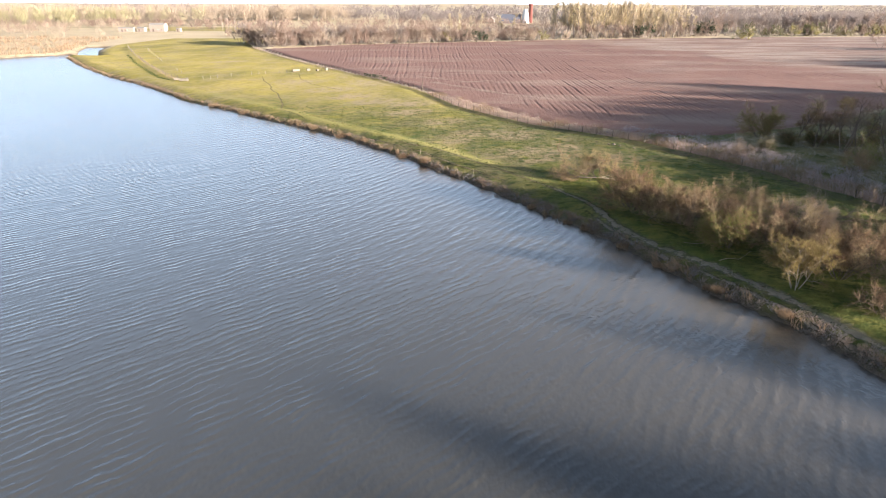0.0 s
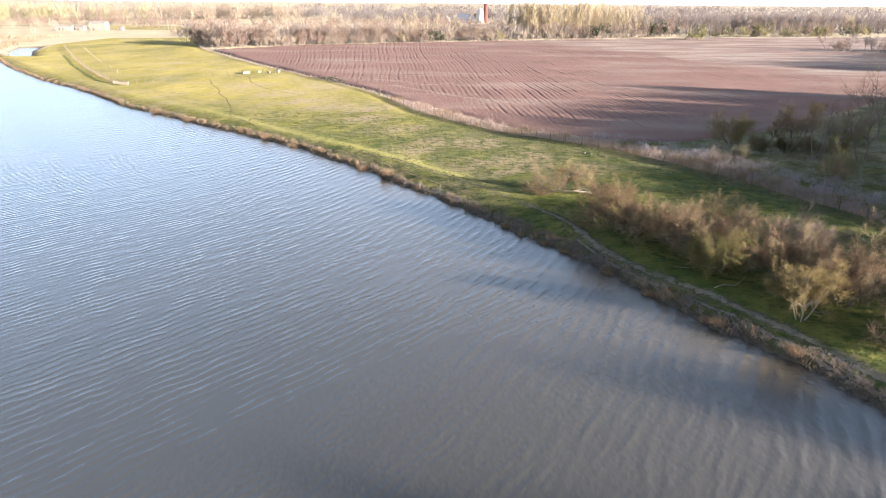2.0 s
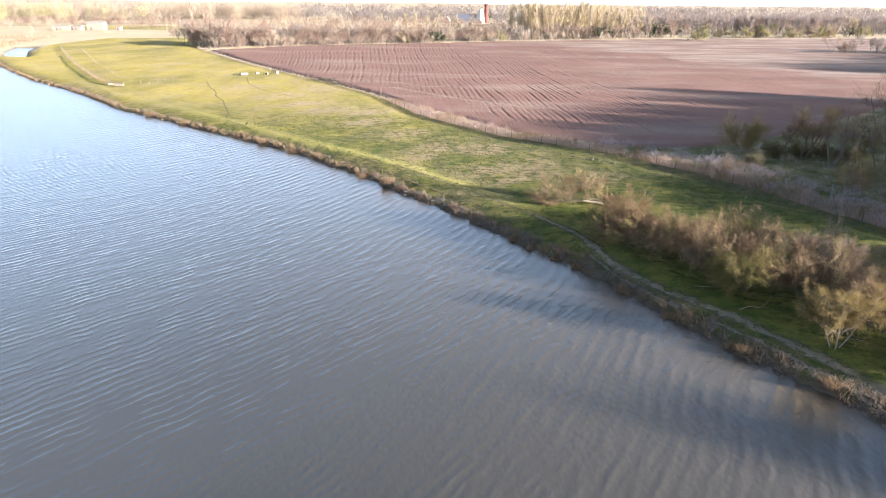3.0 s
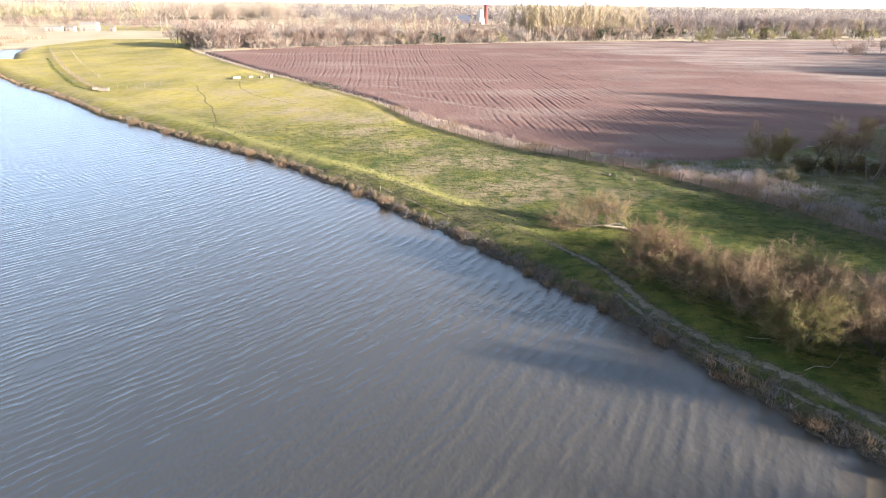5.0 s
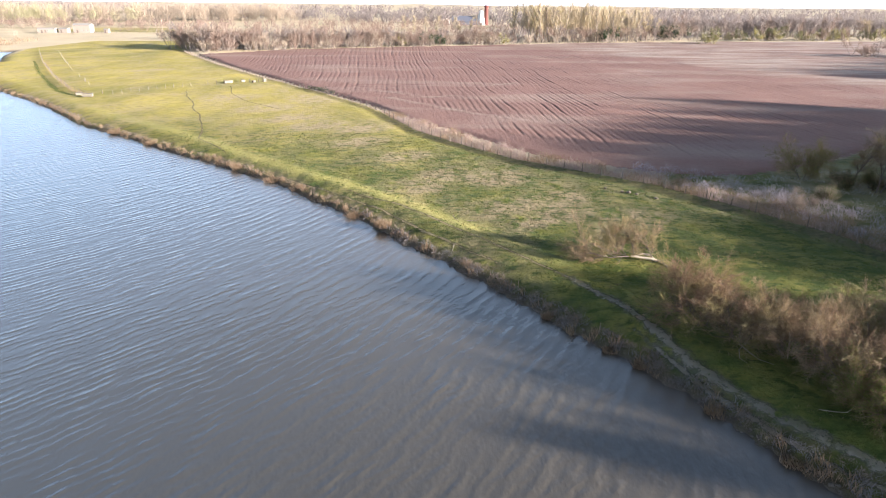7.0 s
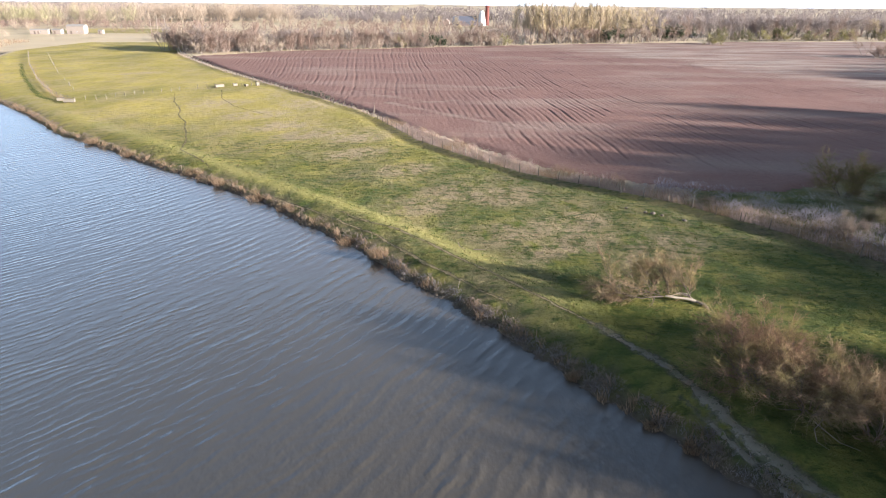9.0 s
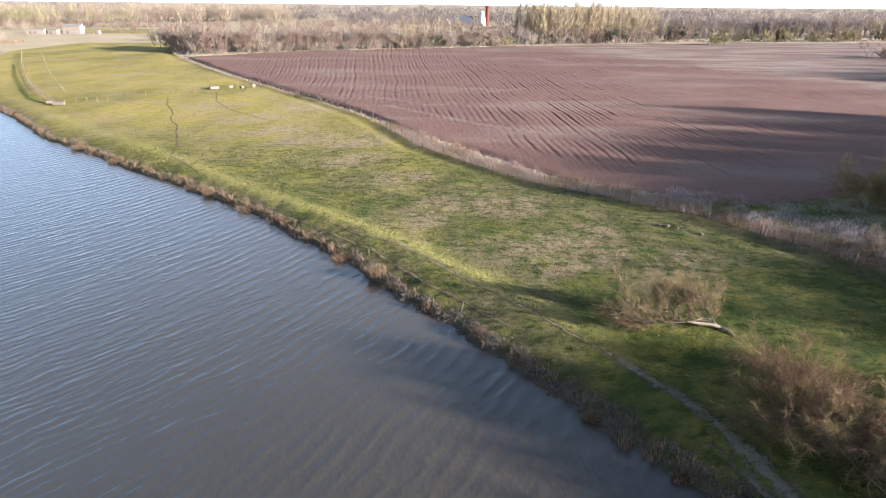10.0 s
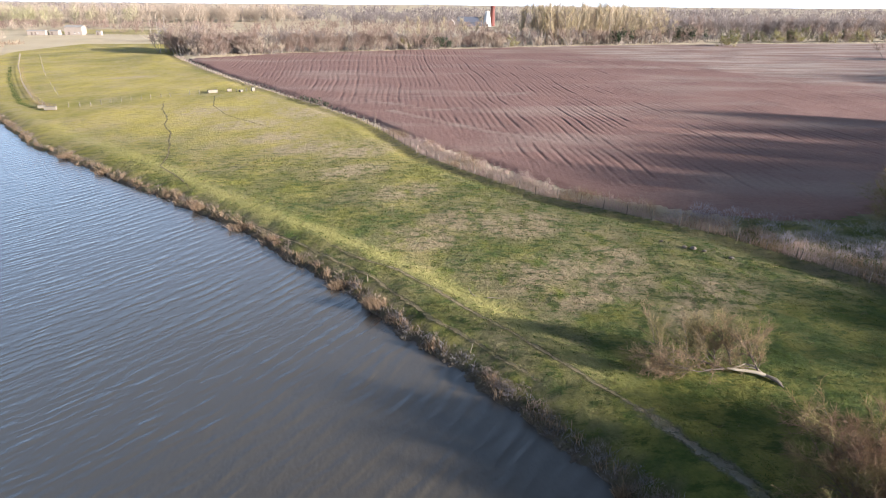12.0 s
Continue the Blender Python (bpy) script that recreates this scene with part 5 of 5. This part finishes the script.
fence([(-262, 516), (-240, 514), (-214, 520)], 4.0, "wooden fence before the farm buildings", (0.5, 1.0), 5)
fence([(-255, 545), (-225, 548), (-190, 550)], 4.0, "wooden paddock fence beside the farm", (0.5, 1.0), 6)


def stake(x, y, h, tilt, turn):
    ob = new("stake", mesh_from("stake", *tubes(np.array([[(0, 0, -0.2), (0, 0, h * 0.6), (0, 0, h)]]), np.array([[0.04, 0.036, 0.025]]), 6), PALE_BARK))
    ob.matrix_basis = pose(x, y, float(land(x, y)), tilt, 0, turn)
    return tagged(ob, "pale wooden stake standing on the bank", "stake", "stakes on the bank")


stake(-2.4, 90.4, 1.0, 14, 60)
stake(-11.6, 102.6, 0.8, 6, 10)
stake(-44.4, 132.6, 0.8, 4, 0)
stake(-19.2, 177.6, 3.4, 2, 0)


def stone(x, y, r, seed):
    rng = np.random.default_rng(seed)
    bm = bmesh.new()
    bmesh.ops.create_icosphere(bm, subdivisions=2, radius=r)
    for v in bm.verts:
        v.co *= 1 + 0.22 * noise.noise(v.co * 3 / r + Vector((seed, 0, 0)))
        v.co.z *= 0.6
    me = bpy.data.meshes.new("stone")
    bm.to_mesh(me)
    bm.free()
    me.materials.append(POST)
    ob = new("stone", me)
    ob.matrix_basis = pose(x, y, float(land(x, y)) + r * 0.25, 0, 0, 40 * seed)
    return tagged(ob, "dull brown-grey field stone lying in the grass", "stone", "stones in the meadow")


for n, (x, y) in enumerate([(19.3, 113.6), (21.2, 111.8), (22.0, 111.4), (22.9, 110.7), (25.0, 108.9)]):
    stone(x, y, 0.22 + 0.05 * (n % 3), n + 1)


# ---- boxes, sheds, tower ----
BOARD = varied("sun_bleached_boards", (0.105, 0.086, 0.062), (0.185, 0.152, 0.11), island=False, scale=1.5)


def hive(x, y, w, h, turn, label):
    ob = new("wooden_box")
    ob.matrix_basis = pose(x, y, float(land(x, y)) - 0.02, 0, 0, turn)
    part("body", box(-w / 2, -0.4, 0.12, w / 2, 0.4, h), BOARD, ob)
    part("lid", box(-w / 2 - 0.06, -0.46, h, w / 2 + 0.06, 0.46, h + 0.08), BOARD, ob)
    for sx in (-1, 1):
        part("foot", box(sx * w * 0.35 - 0.06, -0.35, -0.1, sx * w * 0.35 + 0.06, 0.35, 0.12), POST, ob)
    return tagged(ob, label, "box", "boxes in the meadow")


hive(-70.2, 226.6, 2.6, 0.8, 40, "long pale bleached wooden box in the meadow")
hive(-66.6, 229.8, 1.2, 0.7, 30, "small pale bleached wooden box in the meadow")
hive(-63.2, 229.6, 0.9, 0.6, 55, "small pale bleached wooden box in the meadow")
hive(-60.4, 231.8, 0.9, 1.0, 35, "small pale bleached wooden box in the meadow")
hive(-97.0, 195.4, 2.6, 0.8, 8, "long pale wooden trough beside the pasture fence")
hive(-101.0, 198.6, 1.6, 0.7, 20, "pale wooden trough beside the pasture fence")


def gable(w, d, h, rise):
    """The walls of a small house with gable ends, as (verts, faces of four corners)."""
    v = [(-w / 2, -d / 2, 0), (w / 2, -d / 2, 0), (w / 2, d / 2, 0), (-w / 2, d / 2, 0), (-w / 2, -d / 2, h), (w / 2, -d / 2, h), (w / 2, d / 2, h), (-w / 2, d / 2, h),
         (-w / 2, 0, h + rise), (w / 2, 0, h + rise)]
    f = [(0, 1, 5, 4), (1, 2, 6, 5), (2, 3, 7, 6), (3, 0, 4, 7), (5, 6, 9, 9), (7, 4, 8, 8)]
    return np.array(v, float), f


def shed(name, x, y, w, d, h, rise, turn, wall_mat, roof_mat, label, doors=1, windows=2):
    ob = new(name)
    ob.matrix_basis = pose(x, y, float(land(x, y)) - 0.05, 0, 0, turn)
    v, f = gable(w, d, h, rise)
    me = bpy.data.meshes.new("wall")
    me.from_pydata([tuple(p) for p in v], [], [tuple(dict.fromkeys(q)) for q in f])
    me.materials.append(wall_mat)
    part("wall", me, None, ob)
    o, tk = 0.3, 0.12
    for s in (-1, 1):
        slope = rise / (d / 2)
        e = s * (d / 2 + o)
        ze = h - o * slope
        vv = np.array([(-w / 2 - o, e, ze), (w / 2 + o, e, ze), (w / 2 + o, 0, h + rise), (-w / 2 - o, 0, h + rise)])
        slab = np.concatenate([vv + (0, 0, 0.02), vv + (0, 0, tk + 0.02)])
        part("roof", (slab, [(3, 2, 1, 0), (4, 5, 6, 7), (0, 1, 5, 4), (1, 2, 6, 5), (2, 3, 7, 6), (3, 0, 4, 7)]), roof_mat, ob)
    for n in range(doors):
        part("door", box(-w * 0.3 + n * 2.5, -d / 2 - 0.06, 0.05, -w * 0.3 + 1.1 + n * 2.5, -d / 2 + 0.02, 2.05), BARK, ob)
    for n in range(windows):
        cx = w * (0.05 + 0.25 * n)
        frame_ob = part("window", merge(box(cx, -d / 2 - 0.07, 1.1, cx + 0.9, -d / 2 + 0.02, 1.18), box(cx, -d / 2 - 0.07, 1.82, cx + 0.9, -d / 2 + 0.02, 1.9),
                                        box(cx, -d / 2 - 0.07, 1.18, cx + 0.08, -d / 2 + 0.02, 1.82), box(cx + 0.82, -d / 2 - 0.07, 1.18, cx + 0.9, -d / 2 + 0.02, 1.82)), WHITE, ob)
        part("pane", box(cx + 0.08, -d / 2 - 0.03, 1.18, cx + 0.82, -d / 2 + 0.02, 1.82), GLASS_DARK, frame_ob)
    return tagged(ob, label, "building")


shed("farm_shed", -273, 520, 12, 7.5, 5.4, 1.1, 4, PLASTER, ROOF_TIN, "pale plastered farm shed with low tin roof")
shed("low_outbuilding", -284.5, 515, 6, 5, 2.9, 0.6, 0, PLASTER, ROOF_TIN, "low pale outbuilding beside the farm shed", 1, 0)
shed("long_outbuilding", -295.5, 512, 12, 5, 2.9, 0.6, 6, PLASTER, ROOF_TIN, "long low pale outbuilding at the farm", 2, 1)
shed("small_hut", -256, 520, 3.4, 3.0, 2.6, 0.4, 0, PLASTER, ROOF_TIN, "small pale hut beside the farm track", 1, 0)
shed("dark_roofed_hall", 18, 772, 26, 14, 4, 5.5, -6, ROOF_DARK, ROOF_DARK, "low hall with dark slate roof beside the tower", 2, 2)
shed("pale_gabled_house", -2, 760, 7, 6, 4, 3.0, 80, PLASTER, ROOF_TIN, "small pale gabled house among trees", 1, 2)


def pole(x, y, h, label):
    ob = new("utility_pole")
    ob.matrix_basis = pose(x, y, float(land(x, y)))
    part("mast", tubes(np.array([[(0, 0, -0.5), (0, 0, h * 0.5), (0, 0, h)]]), np.array([[0.18, 0.16, 0.12]]), 8), PLASTER, ob)
    part("crossarm", box(-0.9, -0.08, h - 0.7, 0.9, 0.08, h - 0.5), POST, ob)
    return tagged(ob, label, "pole", "pale poles at the farm")


pole(-222.5, 528, 10.5, "pale concrete utility pole at the farm")
pole(-218.5, 530, 13.0, "tall pale concrete utility pole at the farm")
pole(-213.0, 531, 13.5, "tall pale concrete utility pole at the farm")


def turned(profile, sides, mat, name, parent, label=""):
    pr = np.array(profile, float)
    a = np.arange(sides) * 2 * np.pi / sides
    v = np.stack([np.outer(pr[:, 0], np.cos(a)), np.outer(pr[:, 0], np.sin(a)), np.repeat(pr[:, 1:], sides, 1)], -1).reshape(-1, 3)
    i = np.arange(len(pr) * sides).reshape(len(pr), sides)
    f = np.stack([i[:-1], np.roll(i, -1, 1)[:-1], np.roll(i, -1, 1)[1:], i[1:]], -1).reshape(-1, 4)
    return part(name, (v, f), mat, parent, label, True)


kiln = new("white_tower")
kiln.matrix_basis = pose(36.6, 768, float(land(36.6, 768)))
turned([(4.6, 0), (4.2, 4), (3.3, 9), (2.4, 13), (2.0, 15.0), (0.3, 15.4)], 20, WHITE, "shaft", kiln)
part("door", box(-1.0, -5.1, 0, 1.0, -4.6, 2.4), BARK, kiln)
tagged(kiln, "white tapering tower beside a brick chimney", "tower")
chimney = new("brick_chimney")
chimney.matrix_basis = pose(42.6, 771, float(land(42.6, 771)))
turned([(2.5, 0), (2.4, 4), (2.1, 12), (1.9, 18.5)], 18, BRICK, "shaft", chimney)
turned([(1.9, 18.5), (2.4, 18.8), (2.5, 20.4), (2.2, 20.8), (1.2, 20.8)], 18, BRICK, "crown", chimney, "flared dark brick rim")
tagged(chimney, "tall red brick factory chimney", "chimney")
